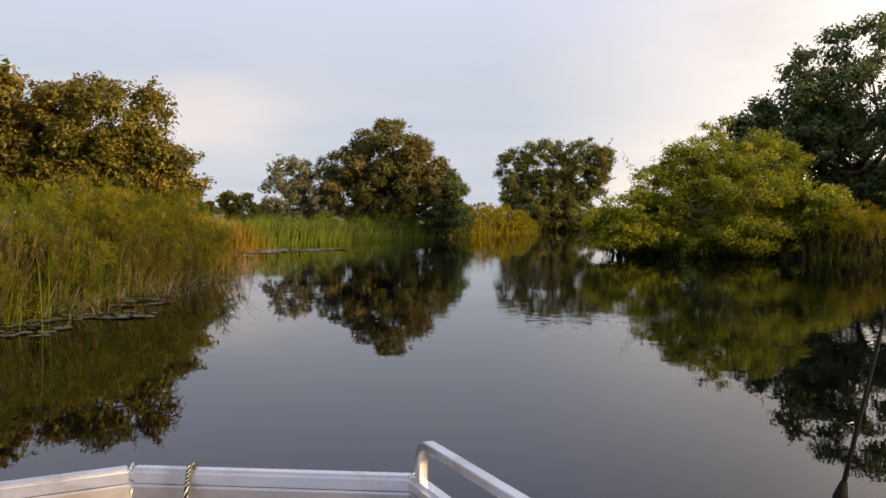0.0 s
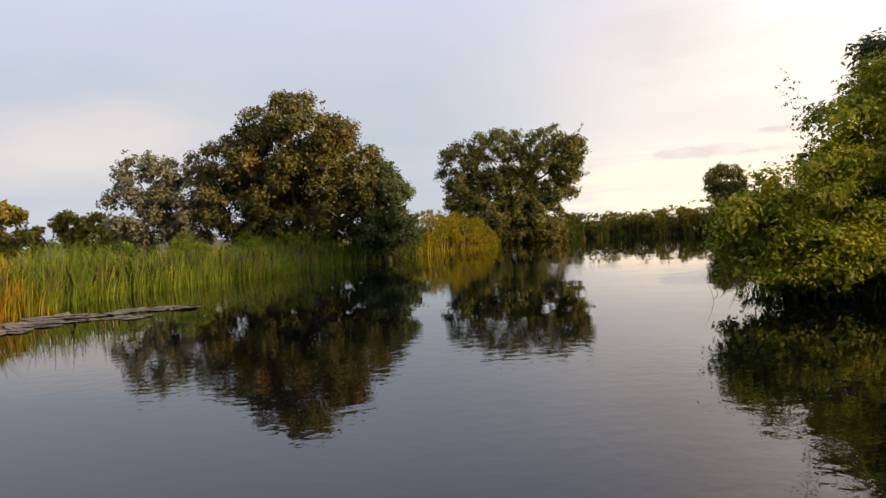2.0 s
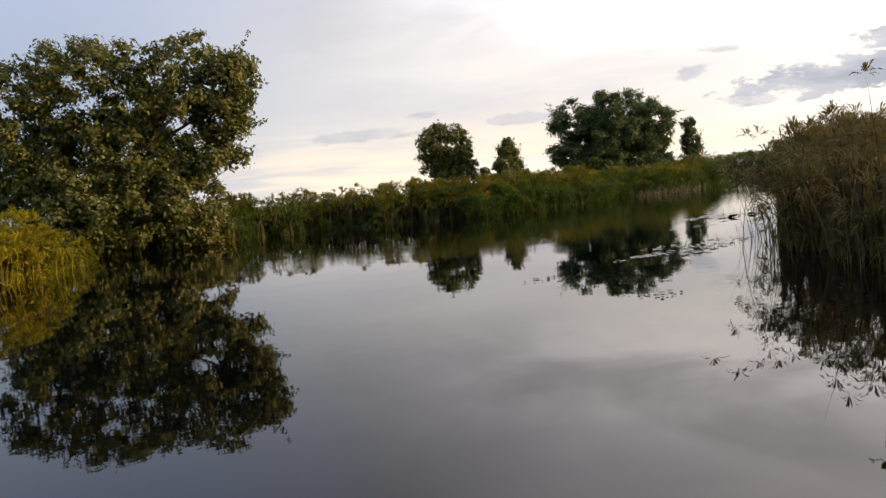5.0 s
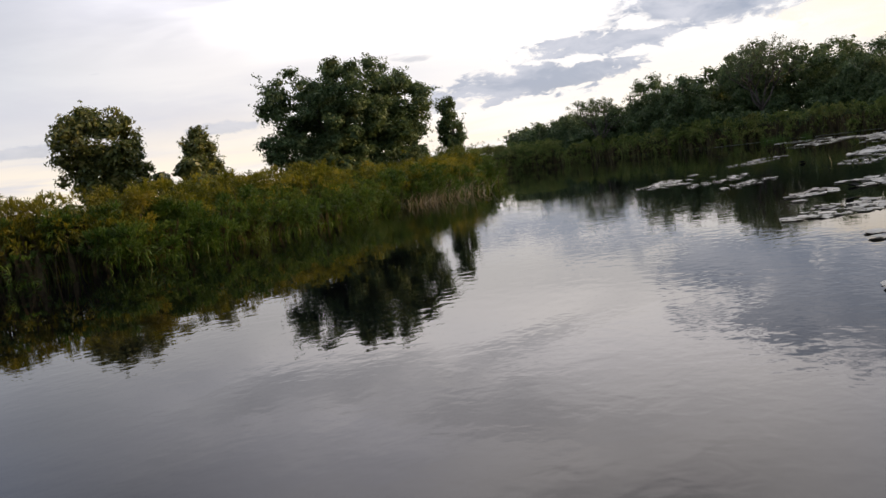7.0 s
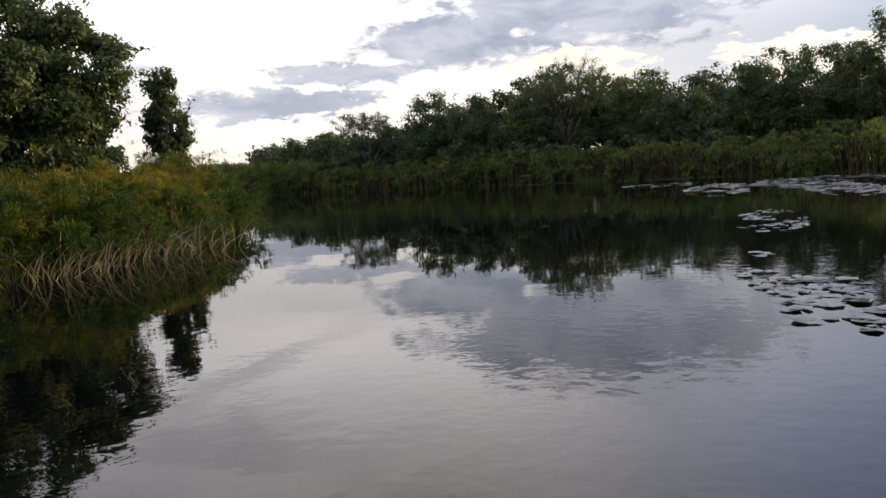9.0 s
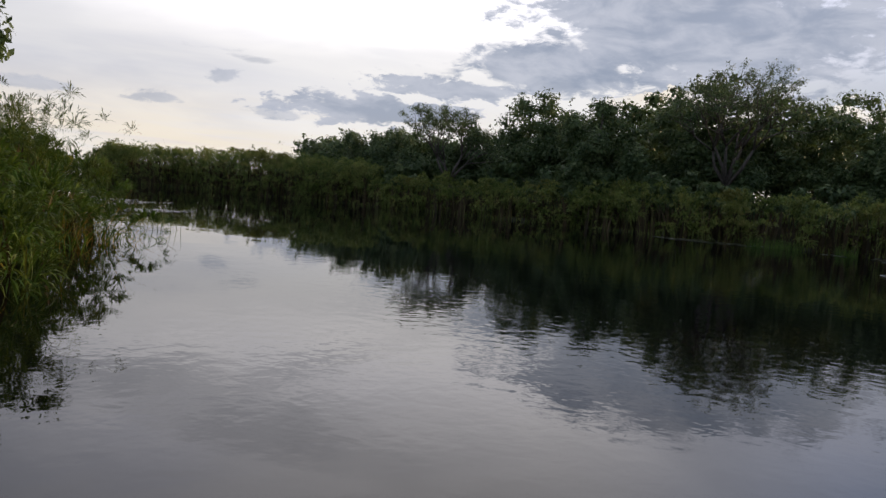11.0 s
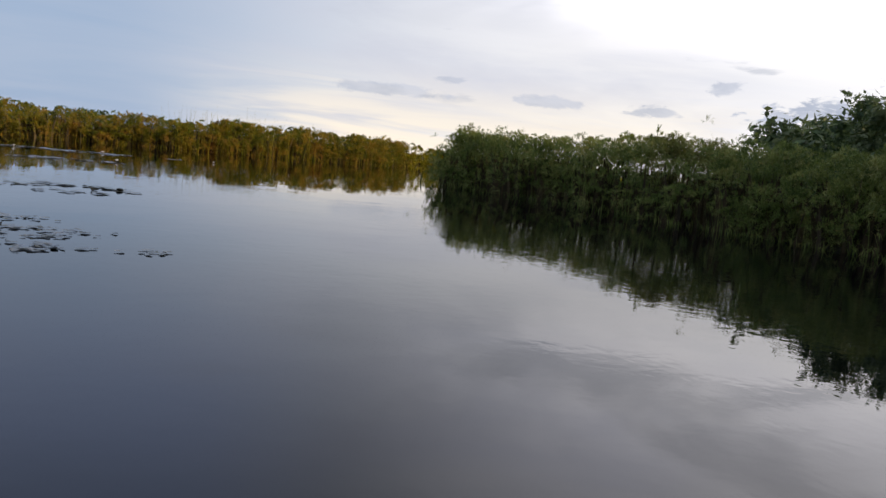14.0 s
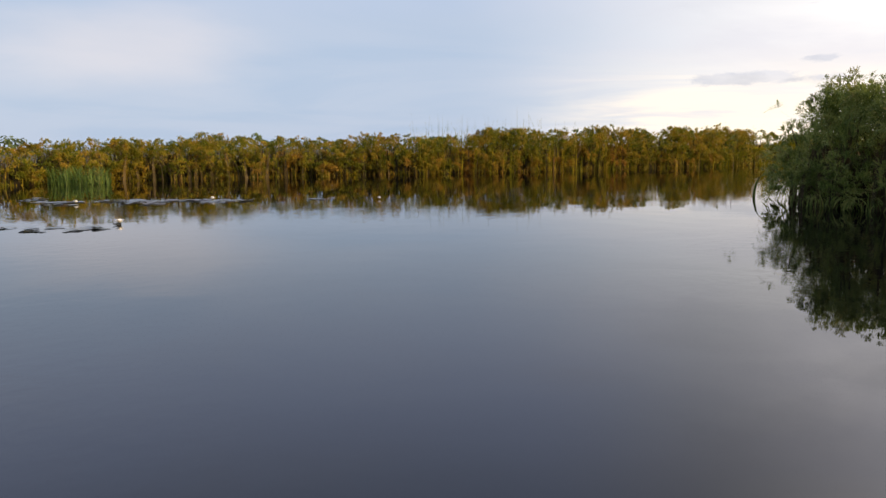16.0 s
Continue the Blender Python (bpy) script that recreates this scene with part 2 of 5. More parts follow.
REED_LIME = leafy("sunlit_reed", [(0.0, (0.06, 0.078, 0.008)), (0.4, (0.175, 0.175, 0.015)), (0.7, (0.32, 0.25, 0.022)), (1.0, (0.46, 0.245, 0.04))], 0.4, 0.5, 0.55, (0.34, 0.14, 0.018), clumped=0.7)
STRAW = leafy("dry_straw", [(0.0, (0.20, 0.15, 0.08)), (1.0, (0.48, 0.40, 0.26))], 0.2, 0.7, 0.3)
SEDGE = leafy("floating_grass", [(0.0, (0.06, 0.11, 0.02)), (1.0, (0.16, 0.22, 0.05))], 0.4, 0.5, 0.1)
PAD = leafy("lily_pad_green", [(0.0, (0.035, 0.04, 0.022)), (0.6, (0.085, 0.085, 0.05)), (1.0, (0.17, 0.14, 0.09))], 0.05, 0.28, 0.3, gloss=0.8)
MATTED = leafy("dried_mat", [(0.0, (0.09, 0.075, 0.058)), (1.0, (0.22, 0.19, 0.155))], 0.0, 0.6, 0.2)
# dark brown that paints the shade between reeds onto filler blades
INNER_SHADE = leafy("inner_stand_shade", [(0.0, (0.035, 0.028, 0.014)), (1.0, (0.12, 0.085, 0.038))], 0.1, 0.8, 0.2)
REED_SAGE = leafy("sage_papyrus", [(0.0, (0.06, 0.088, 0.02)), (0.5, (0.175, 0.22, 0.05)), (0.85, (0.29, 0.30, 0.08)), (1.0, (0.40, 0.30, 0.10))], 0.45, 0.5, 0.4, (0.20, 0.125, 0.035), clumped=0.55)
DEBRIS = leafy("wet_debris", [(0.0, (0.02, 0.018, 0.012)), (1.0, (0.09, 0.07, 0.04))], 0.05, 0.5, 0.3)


def bark_nodes(g, b):
    place = g.add("ShaderNodeTexCoord").outputs["Object"]
    n = g.noise(g.vec("MULTIPLY", place, (6, 6, 1.2)), 2.2, 6, 0.65)
    g.put(b.inputs["Base Color"], ramp(g, n, [(0.3, (0.035, 0.027, 0.02)), (0.55, (0.10, 0.078, 0.055)), (0.75, (0.19, 0.16, 0.125))]))
    b.inputs["Roughness"].default_value = 0.9
    bump = g.add("ShaderNodeBump")
    bump.inputs["Strength"].default_value, bump.inputs["Distance"].default_value = 0.6, 0.03
    g.put(bump.inputs["Height"], n), g.put(b.inputs["Normal"], bump.outputs[0])


BARK = material("bark", bark_nodes)


def mud_nodes(g, b):
    place = g.add("ShaderNodeTexCoord").outputs["Object"]
    n, f = g.noise(place, 0.22, 5, 0.6), g.noise(place, 3.5, 6, 0.65)
    col = ramp(g, n, [(0.3, (0.020, 0.017, 0.009)), (0.5, (0.036, 0.031, 0.014)), (0.7, (0.055, 0.052, 0.018))])
    col = g.mix(g.smooth(f, 0.45, 0.7, 0.0, 0.6), col, (0.045, 0.034, 0.02, 1))
    g.put(b.inputs["Base Color"], col)
    b.inputs["Roughness"].default_value = 0.8
    bump = g.add("ShaderNodeBump")
    bump.inputs["Strength"].default_value, bump.inputs["Distance"].default_value = 0.7, 0.08
    g.put(bump.inputs["Height"], f), g.put(b.inputs["Normal"], bump.outputs[0])


MUD = material("marsh_soil", mud_nodes)


def water_nodes(g, b):
    place = g.add("ShaderNodeTexCoord").outputs["Object"]
    b.inputs["Base Color"].default_value = (0.0012, 0.0014, 0.0018, 1)
    b.inputs["Roughness"].default_value = 0.015
    b.inputs["IOR"].default_value = 1.33
    swell = g.noise(g.vec("MULTIPLY", place, (0.5, 0.5, 1)), 1.0, 2, 0.5, 0.3)
    ripple = g.noise(place, 4.2, 2, 0.5, 0.2)
    calm = g.smooth(g.noise(place, 0.06, 2, 0.5), 0.44, 0.63, 0.2, 2.1)
    h = g.math("ADD", g.math("MULTIPLY", swell, 0.0045), g.math("MULTIPLY", g.math("MULTIPLY", ripple, calm), 0.0017))
    bump = g.add("ShaderNodeBump")
    bump.inputs["Strength"].default_value, bump.inputs["Distance"].default_value = 1.0, 1.0
    g.put(bump.inputs["Height"], h), g.put(b.inputs["Normal"], bump.outputs[0])


WATER = material("river_water", water_nodes)


def metal_nodes(tint, rough, brush):
    def build(g, b):
        place = g.add("ShaderNodeTexCoord").outputs["Object"]
        streak = g.noise(g.vec("MULTIPLY", place, brush), 4.0, 5, 0.6)
        stain = g.noise(place, 3.0, 5, 0.65, 0.6)
        g.put(b.inputs["Base Color"], g.mix(g.smooth(stain, 0.42, 0.72, 0.0, 0.55), (*tint, 1), (tint[0] * 0.45, tint[1] * 0.40, tint[2] * 0.36, 1)))
        b.inputs["Metallic"].default_value = 1.0
        g.put(b.inputs["Roughness"], g.math("ADD", g.math("MULTIPLY", streak, 0.22), rough))
        bump = g.add("ShaderNodeBump")
        bump.inputs["Strength"].default_value, bump.inputs["Distance"].default_value = 0.15, 0.004
        g.put(bump.inputs["Height"], streak), g.put(b.inputs["Normal"], bump.outputs[0])

    return build


ALU = material("brushed_aluminium", metal_nodes((0.72, 0.73, 0.75), 0.24, (3, 3, 60)))
ALU_PLATE = material("stained_aluminium_plate", metal_nodes((0.50, 0.47, 0.45), 0.34, (4, 4, 4)))
ALU_FLOOR = material("scuffed_aluminium_deck", metal_nodes((0.52, 0.52, 0.56), 0.36, (5, 5, 5)))


def plain(name, col, rough=0.6, metal=0.0, vary=0.25, scale=30.0, gloss=0.5):
    def build(g, b):
        n = g.noise(g.add("ShaderNodeTexCoord").outputs["Object"], scale, 4, 0.6)
        g.put(b.inputs["Base Color"], g.mix(g.smooth(n, 0.3, 0.7, 0.0, vary), (*col, 1), (col[0] * 0.4, col[1] * 0.4, col[2] * 0.4, 1)))
        b.inputs["Roughness"].default_value, b.inputs["Metallic"].default_value = rough, metal
        b.inputs["Specular IOR Level"].default_value = gloss

    return material(name, build)


WELD = plain("weld_bead", (0.62, 0.60, 0.57), 0.5, 0.6, 0.6, 120)
BLACK = plain("black_rubber", (0.006, 0.006, 0.006), 0.7, gloss=0.1)
ROPE_WHITE = plain("white_cord", (0.70, 0.68, 0.62), 0.9, 0.0, 0.3, 200)
ROPE_BLACK = plain("black_cord", (0.010, 0.010, 0.012), 0.9, gloss=0.1)
WET_LEAF = plain("wet_dark_leaf", (0.022, 0.020, 0.012), 0.75, gloss=0.2)
PETAL = plain("white_petals", (0.85, 0.83, 0.80), 0.5, 0.0, 0.1)

# ---- the lie of the land ----
BANK_LEFT = [(-10, -90), (-8, -20), (-7, 14), (-6.6, 20), (-6.7, 25.2), (-9.6, 28.4), (-11.3, 34), (-9.8, 39), (-9, 44), (-7.5, 50), (-4, 55), (-2, 61),
             (1.5, 65.5), (2.5, 69), (5, 74), (7.5, 78), (9, 84), (10.5, 88), (14, 89), (17, 90.5), (21, 92.5), (26, 91), (30, 89), (34, 89),
             (40, 91), (44, 93.5), (49, 94.5), (55, 95.5), (60, 97.5), (64, 101.2), (66.5, 102.8), (68.2, 105), (67.4, 108.5), (64.5, 114), (61, 122),
             (60, 135), (61, 148), (65, 160), (71, 164.5), (76, 170), (85, 173.5), (95, 175.5), (107, 180.5), (119, 186.5), (135, 203), (155, 228), (210, 290)]
BANK_RIGHT = [(17, -90), (16, -20), (16, 20), (17.2, 26), (16.0, 30), (12.0, 31.9), (8.0, 33.0), (7.0, 34.6), (7.9, 36.6), (10.6, 39.6), (14.0, 43), (16.8, 47.5), (18.0, 52), (18.4, 56), (19.2, 59.4),
              (21.6, 61.4), (25, 63.2), (31, 64.4), (45, 63), (65, 64), (80, 68), (92, 76), (96.5, 86), (98, 95), (100, 104), (101.5, 112), (102.6, 120),
              (102.8, 128), (103.2, 136), (102.3, 142), (101.4, 146), (103.3, 149), (108, 155), (120, 170), (140, 194), (165, 222), (222, 282)]


def rounded(line, step=1.0):
    """The bank line as evenly spaced points, with its corners cut and small irregularities."""
    p = np.array(line, float)
    for _ in range(2):
        q = np.empty((len(p) * 2, 2))
        q[0::2], q[1::2] = p, p
        a, b = p[:-1], p[1:]
        q = np.vstack([p[:1], np.stack([a * 0.75 + b * 0.25, a * 0.25 + b * 0.75], 1).reshape(-1, 2), p[-1:]])
        p = q
    s = np.concatenate([[0], np.cumsum(np.hypot(*np.diff(p, axis=0).T))])
    u = np.arange(0, s[-1], step)
    out = np.stack([np.interp(u, s, p[:, 0]), np.interp(u, s, p[:, 1])], 1)
    d = np.gradient(out, axis=0)
    n = np.stack([-d[:, 1], d[:, 0]], 1) / np.maximum(np.hypot(*d.T), 1e-6)[:, None]
    w = np.array([noise.noise((x * 0.45, y * 0.45, 3.1)) * 0.55 + noise.noise((x * 0.13, y * 0.13, 8.0)) * 0.5 for x, y in out])
    return out + n * w[:, None], n


LEFT, LEFT_N = rounded(BANK_LEFT)          # normals point away from the river on the left bank
RIGHT, RIGHT_N = rounded(BANK_RIGHT)
RIGHT_N = -RIGHT_N
RIVER = np.vstack([LEFT, RIGHT[::-1]])
ALL_BANK = np.vstack([LEFT, RIGHT])


def in_river(p):
    x, y = p[:, 0], p[:, 1]
    inside = np.zeros(len(p), bool)
    a, b = RIVER, np.roll(RIVER, -1, 0)
    for (x0, y0), (x1, y1) in zip(a, b):
        if y0 != y1:
            hit = ((y0 > y) != (y1 > y)) & (x < (x1 - x0) * (y - y0) / (y1 - y0) + x0)
            inside ^= hit
    return inside


def shore_gap(p):
    """Distance to the nearest bank, negative on the river."""
    best = np.full(len(p), 1e9)
    for k in range(0, len(ALL_BANK), 64):
        c = ALL_BANK[k:k + 64]
        best = np.minimum(best, ((p[:, None, :] - c[None]) ** 2).sum(2).min(1))
    return np.sqrt(best) * np.where(in_river(p), -1, 1)


def land_height(gap, x, y):
    rise = np.clip((gap + 0.5) / 1.6, 0, 1)
    return -0.9 + 1.05 * rise * rise * (3 - 2 * rise) + np.where(gap > 1, 0.06 * np.sin(x * 0.7) * np.sin(y * 0.53), 0)


def mesh_object(name, verts, faces, mat, parent=None, smooth=False):
    me = bpy.data.meshes.new(name)
    me.from_pydata(verts if isinstance(verts, list) else verts.tolist(), [], faces if isinstance(faces, list) else faces.tolist())
    if smooth:
        me.polygons.foreach_set("use_smooth", [True] * len(me.polygons))
    for m in (mat if isinstance(mat, (list, tuple)) else [mat]):
        me.materials.append(m)
    ob = new(name, me)
    ob.parent = parent
    return ob


def part(name, bm, mat, parent, label=""):
    me = bpy.data.meshes.new(name)
    bm.to_mesh(me)
    bm.free()
    for m in (mat if isinstance(mat, (list, tuple)) else [mat]):
        me.materials.append(m)
    ob = new(name, me)
    ob.parent = parent
    if label:
        ob["label"] = label
    return ob


def build_ground():
    xs = np.concatenate([[-3000, -1200, -500, -200, -90], np.arange(-50, 175, 1.6), [230, 400, 700, 1500, 3200]])
    ys = np.concatenate([[-2500, -900, -300, -120], np.arange(-60, 240, 1.6), [300, 420, 700, 1500, 3500]])
    gx, gy = np.meshgrid(xs, ys, indexing="ij")
    p = np.stack([gx.ravel(), gy.ravel()], 1)
    gap = shore_gap(p)
    z = land_height(gap, p[:, 0], p[:, 1])
    verts = np.column_stack([p, z])
    nx, ny = len(xs), len(ys)
    i = np.arange(nx * ny).reshape(nx, ny)
    faces = np.stack([i[:-1, :-1], i[1:, :-1], i[1:, 1:], i[:-1, 1:]], -1).reshape(-1, 4)
    ob = mesh_object("ground", verts, faces, MUD, smooth=True)
    tagged(ob, "dark marshy soil of the river banks reaching the horizon", "ground", kind="structure")


def build_water():
    xs, ys = np.linspace(-60, 260, 33), np.linspace(-110, 320, 44)
    gx, gy = np.meshgrid(xs, ys, indexing="ij")
    i = np.arange(gx.size).reshape(gx.shape)
    faces = np.stack([i[:-1, :-1], i[1:, :-1], i[1:, 1:], i[:-1, 1:]], -1).reshape(-1, 4)
    ob = mesh_object("water", np.column_stack([gx.ravel(), gy.ravel(), np.zeros(gx.size)]), faces, WATER, smooth=True)
    tagged(ob, "calm dark river water mirroring sky and trees", "river", kind="structure")


build_ground()
build_water()

# ---- reeds, papyrus and grass ----
RNG = np.random.default_rng(7)


def stretch(side, a, b):
    """The bank from the point nearest a to the one nearest b, with normals landwards."""
    pts, nrm = (LEFT, LEFT_N) if side == "left" else (RIGHT, RIGHT_N)
    i, j = (int(((pts - np.array(q)) ** 2).sum(1).argmin()) for q in (a, b))
    return pts[i:j + 1], nrm[i:j + 1]


def blades(base, height, width, lean, droop, yaw, segs=3):
    """Tapered bent strips: base n x 3, the rest n. Returns verts, faces."""
    n = len(base)
    out_dir = np.stack([np.cos(yaw), np.sin(yaw), np.zeros(n)], 1)
    side = np.stack([-np.sin(yaw + RNG.normal(0, 0.9, n)), np.cos(yaw), np.zeros(n)], 1)
    side /= np.maximum(np.linalg.norm(side, axis=1), 1e-6)[:, None]
    rows = []
    for k in range(segs):
        u = k / segs
        c = base + out_dir * ((lean * u + droop * u ** 3) * height)[:, None]
        c[:, 2] = base[:, 2] + height * (u - 0.35 * np.abs(droop) * u ** 3)
        w = (width * (1 - 0.55 * u))[:, None] * 0.5
        rows += [c - side * w, c + side * w]
    c = base + out_dir * ((lean + droop) * height)[:, None]
    c[:, 2] = base[:, 2] + height * (1 - 0.35 * np.abs(droop))
    rows.append(c)
    m = 2 * segs + 1
    verts = np.stack(rows, 1).reshape(-1, 3)
    f = []
    off = np.arange(n) * m
    quads = [np.stack([off + 2 * k, off + 2 * k + 1, off + 2 * k + 3, off + 2 * k + 2], 1) for k in range(segs - 1)]
    tri = np.stack([off + m - 3, off + m - 2, off + m - 1], 1)
    return verts, [q for q in np.vstack(quads).tolist()] + tri.tolist()


def umbels(tops, size, rays=24, hair=0.011, spread=0.7, axis=None):
    """Feathery papyrus heads: fine hairs that arch out from each stem's top, towards axis where one is given."""
    n = len(tops)
    t = np.repeat(tops, rays, 0)
    s = np.repeat(size, rays) * RNG.uniform(0.6, 1.15, n * rays)
    az, el = RNG.uniform(0, 2 * np.pi, n * rays), RNG.uniform(-spread, 1.45, n * rays)
    d = np.stack([np.cos(az) * np.cos(el), np.sin(az) * np.cos(el), np.sin(el)], 1)
    if axis is not None:
        d = d * 0.8 + np.repeat(axis, rays, 0)
        d /= np.linalg.norm(d, axis=1)[:, None]
    turn = az + RNG.uniform(-1.2, 1.2, n * rays)
    side = np.stack([-np.sin(turn), np.cos(turn), RNG.uniform(-0.6, 0.6, n * rays)], 1) * hair
    near = t + d * (s * 0.12)[:, None]
    mid = t + d * (s * 0.65)[:, None]
    end = t + d * s[:, None]
    end[:, 2] -= s * 0.25
    end[:, 2] = np.maximum(end[:, 2], -0.03)
    v = np.stack([near, mid - side, end, mid + side], 1).reshape(-1, 3)
    o = np.arange(n * rays) * 4
    return v, np.stack([o, o + 1, o + 2, o + 3], 1).tolist()


def join(sets):
    vs, fs, off = [], [], 0
    for v, f in sets:
        vs.append(v)
        fs += [[i + off for i in q] for q in f]
        off += len(v)
    return np.vstack(vs), fs


def bed_points(line, nrm, depth, per_m2, out=0.25, front=1.6):
    """Random roots along a bank: denser at the water's edge, clumped."""
    n = int(len(line) * depth * per_m2)
    at, away = along(line, nrm, n)
    back = -out + (depth + out) * RNG.random(n) ** front
    p = at + away * back[:, None] + RNG.normal(0, 0.45, (n, 2))
    clump = np.array([noise.noise((x * 0.8, y * 0.8, 1.7)) for x, y in p])
    keep = RNG.random(n) < 0.72 + clump * 0.9
    return p[keep], back[keep]


def along(line, nrm, m):
    """m random places on a bank line, with their normals."""
    u = RNG.random(m) * (len(line) - 1.001)
    i = u.astype(int)
    f = (u - i)[:, None]
    return line[i] * (1 - f) + line[i + 1] * f, nrm[i]


def reed_bed(name, label, side, a, b, mat, height, depth=4.0, per_m2=45, width=0.035, lean=0.12, droop=0.18, heads=0.0, head_size=0.32,
             sag=0.0, vary=0.18, out=0.25, skirt=0.35, tufts=0.0, tuft_size=0.42, hair=0.02, rays=13, close=44, mound=1.0, tier=0.04, crown=0.5):
    """A stand of reeds, grass or papyrus along one bank."""
    line, nrm = stretch(side, a, b)
    p, back = bed_points(line, nrm, depth, per_m2, out)
    n = len(p)
    wave = np.array([noise.noise((x * 0.30, y * 0.30, 5.5)) for x, y in p])
    h = height * (1 + wave * 0.30 + RNG.normal(0, vary * 0.55, n)) * np.clip(0.62 + back * 0.45, 0.5, 1)
    h = np.maximum(h, 0.3)
    short = RNG.random(n) < skirt
    h = np.where(short, h * RNG.uniform(0.3, 0.75, n), h)
    base = np.column_stack([p, np.full(n, -0.05)])
    yaw = RNG.uniform(0, 2 * np.pi, n)
    toward = np.arctan2(-nrm[:, 1], -nrm[:, 0])
    k = ((p[:, None, :] - line[None, ::4]) ** 2).sum(2).argmin(1) * 4 if n < 60000 else RNG.integers(0, len(line), n)
    edge = back < 0.5
    yaw = np.where(edge & (RNG.random(n) < 0.7), toward[np.minimum(k, len(line) - 1)] + RNG.normal(0, 0.6, n), yaw)
    ln = np.abs(RNG.normal(lean, lean * 0.7, n)) + np.where(edge, sag, 0)
    dr = np.abs(RNG.normal(droop, droop * 0.6, n))
    sets = [blades(base, h, width * RNG.uniform(0.6, 1.3, n), ln, dr, yaw)]
    shade_blades = []
    if heads:
        pick = (~short) & (RNG.random(n) < heads) & (back > 0.1)
        m = pick.sum()
        tip = base[pick].copy()
        yy = yaw[pick]
        reach = (ln[pick] + dr[pick]) * h[pick]
        tip[:, 0] += np.cos(yy) * reach
        tip[:, 1] += np.sin(yy) * reach
        tip[:, 2] += h[pick] * (1 - 0.35 * dr[pick])
        sets.append(umbels(tip, head_size * RNG.uniform(0.7, 1.25, m), 20, hair, 0.1))
    if tufts:
        # heads stand in rounded mounds, tier over tier, with dark gaps between
        each = 20
        m = int(len(line) * tufts / each)
        at, away = along(line, nrm, m)
        bk = -out + RNG.random(m) ** 1.3 * min(depth, 2.2)
        q = at + away * bk[:, None] + RNG.normal(0, 0.25, (m, 2))
        rise = height * np.clip(0.62 + (bk + out) * 0.4, 0.55, 1.0) * (1 + 0.17 * np.array([noise.noise((x * 0.42, y * 0.42, 5.5)) + 0.7 * noise.noise((x * 1.3, y * 1.3, 2.5)) for x, y in q]))
        big = np.clip(height / 2.4, 0.6, 1.2) * RNG.uniform(0.30, 0.72, m) * mound
        zz = np.maximum(rise * (tier + (1.0 - tier) * RNG.random(m) ** 0.7) - big * 0.55, big * 0.45 + 0.12)
        way = RNG.normal(0, 1, (m * each, 3)) + np.array([0, 0, 0.55])
        way /= np.linalg.norm(way, axis=1)[:, None]
        c = np.repeat(np.column_stack([q, zz]), each, 0) + way * np.repeat(big, each)[:, None] * np.array([1.0, 1.0, 0.8]) * RNG.uniform(0.55, 1.0, (m * each, 1))
        c[:, 2] = np.maximum(c[:, 2], 0.05)
        sets.append(umbels(c, tuft_size * RNG.uniform(0.55, 1.15, m * each), rays, hair, 0.7, way * 0.9 + np.array([0, 0, 0.25])))
        # a closed top of smaller mounds behind the front
        m = int(len(line) * tufts * crown / each)
        at, away = along(line, nrm, m)
        q = at + away * RNG.uniform(0.6, max(depth, 1.2), m)[:, None] + RNG.normal(0, 0.25, (m, 2))
        big = np.clip(height / 2.4, 0.6, 1.2) * RNG.uniform(0.26, 0.5, m)
        zz = height * (1 + 0.15 * np.array([noise.noise((x * 0.42, y * 0.42, 5.5)) for x, y in q])) * RNG.uniform(0.8, 1.0, m) - big * 0.6
        way = RNG.normal(0, 1, (m * each, 3)) + np.array([0, 0, 0.4])
        way /= np.linalg.norm(way, axis=1)[:, None]
        c = np.repeat(np.column_stack([q, zz]), each, 0) + way * np.repeat(big, each)[:, None] * RNG.uniform(0.5, 1.0, (m * each, 1))
        c[:, 2] = np.maximum(c[:, 2], 0.1)
        sets.append(umbels(c, tuft_size * RNG.uniform(0.5, 0.95, m * each), rays, hair, 0.7, way * 0.9))
        # dark filler blades behind them, shade inside the stand put into their colour
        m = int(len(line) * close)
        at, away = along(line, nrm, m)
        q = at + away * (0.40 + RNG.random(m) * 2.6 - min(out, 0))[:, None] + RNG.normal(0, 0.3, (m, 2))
        shade_blades.append(blades(np.column_stack([q, np.full(m, -0.05)]), height * RNG.uniform(0.42, 0.84, m), RNG.uniform(0.14, 0.26, m), RNG.uniform(0.0, 0.2, m), RNG.uniform(0.0, 0.2, m), RNG.uniform(0, 6.28, m), 2))
        # low leaves that trail into the water
        m = int(len(line) * 15)
        at, away = along(line, nrm, m)
        q = at + away * (RNG.random(m) * 0.8 - out - 0.05)[:, None] + RNG.normal(0, 0.12, (m, 2))
        sets.append(blades(np.column_stack([q, np.full(m, -0.06)]), RNG.uniform(0.2, 0.55, m), RNG.uniform(0.02, 0.05, m), RNG.uniform(0.1, 0.5, m), RNG.uniform(0.1, 0.5, m), RNG.uniform(0, 6.28, m), 2))
    fresh = sum(len(f) for _, f in sets)
    v, f = join(sets + shade_blades)
    ob = mesh_object(name, v, f, [mat, INNER_SHADE])
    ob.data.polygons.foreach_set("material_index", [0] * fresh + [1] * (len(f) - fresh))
    return tagged(ob, label, "reeds", kind="stuff")


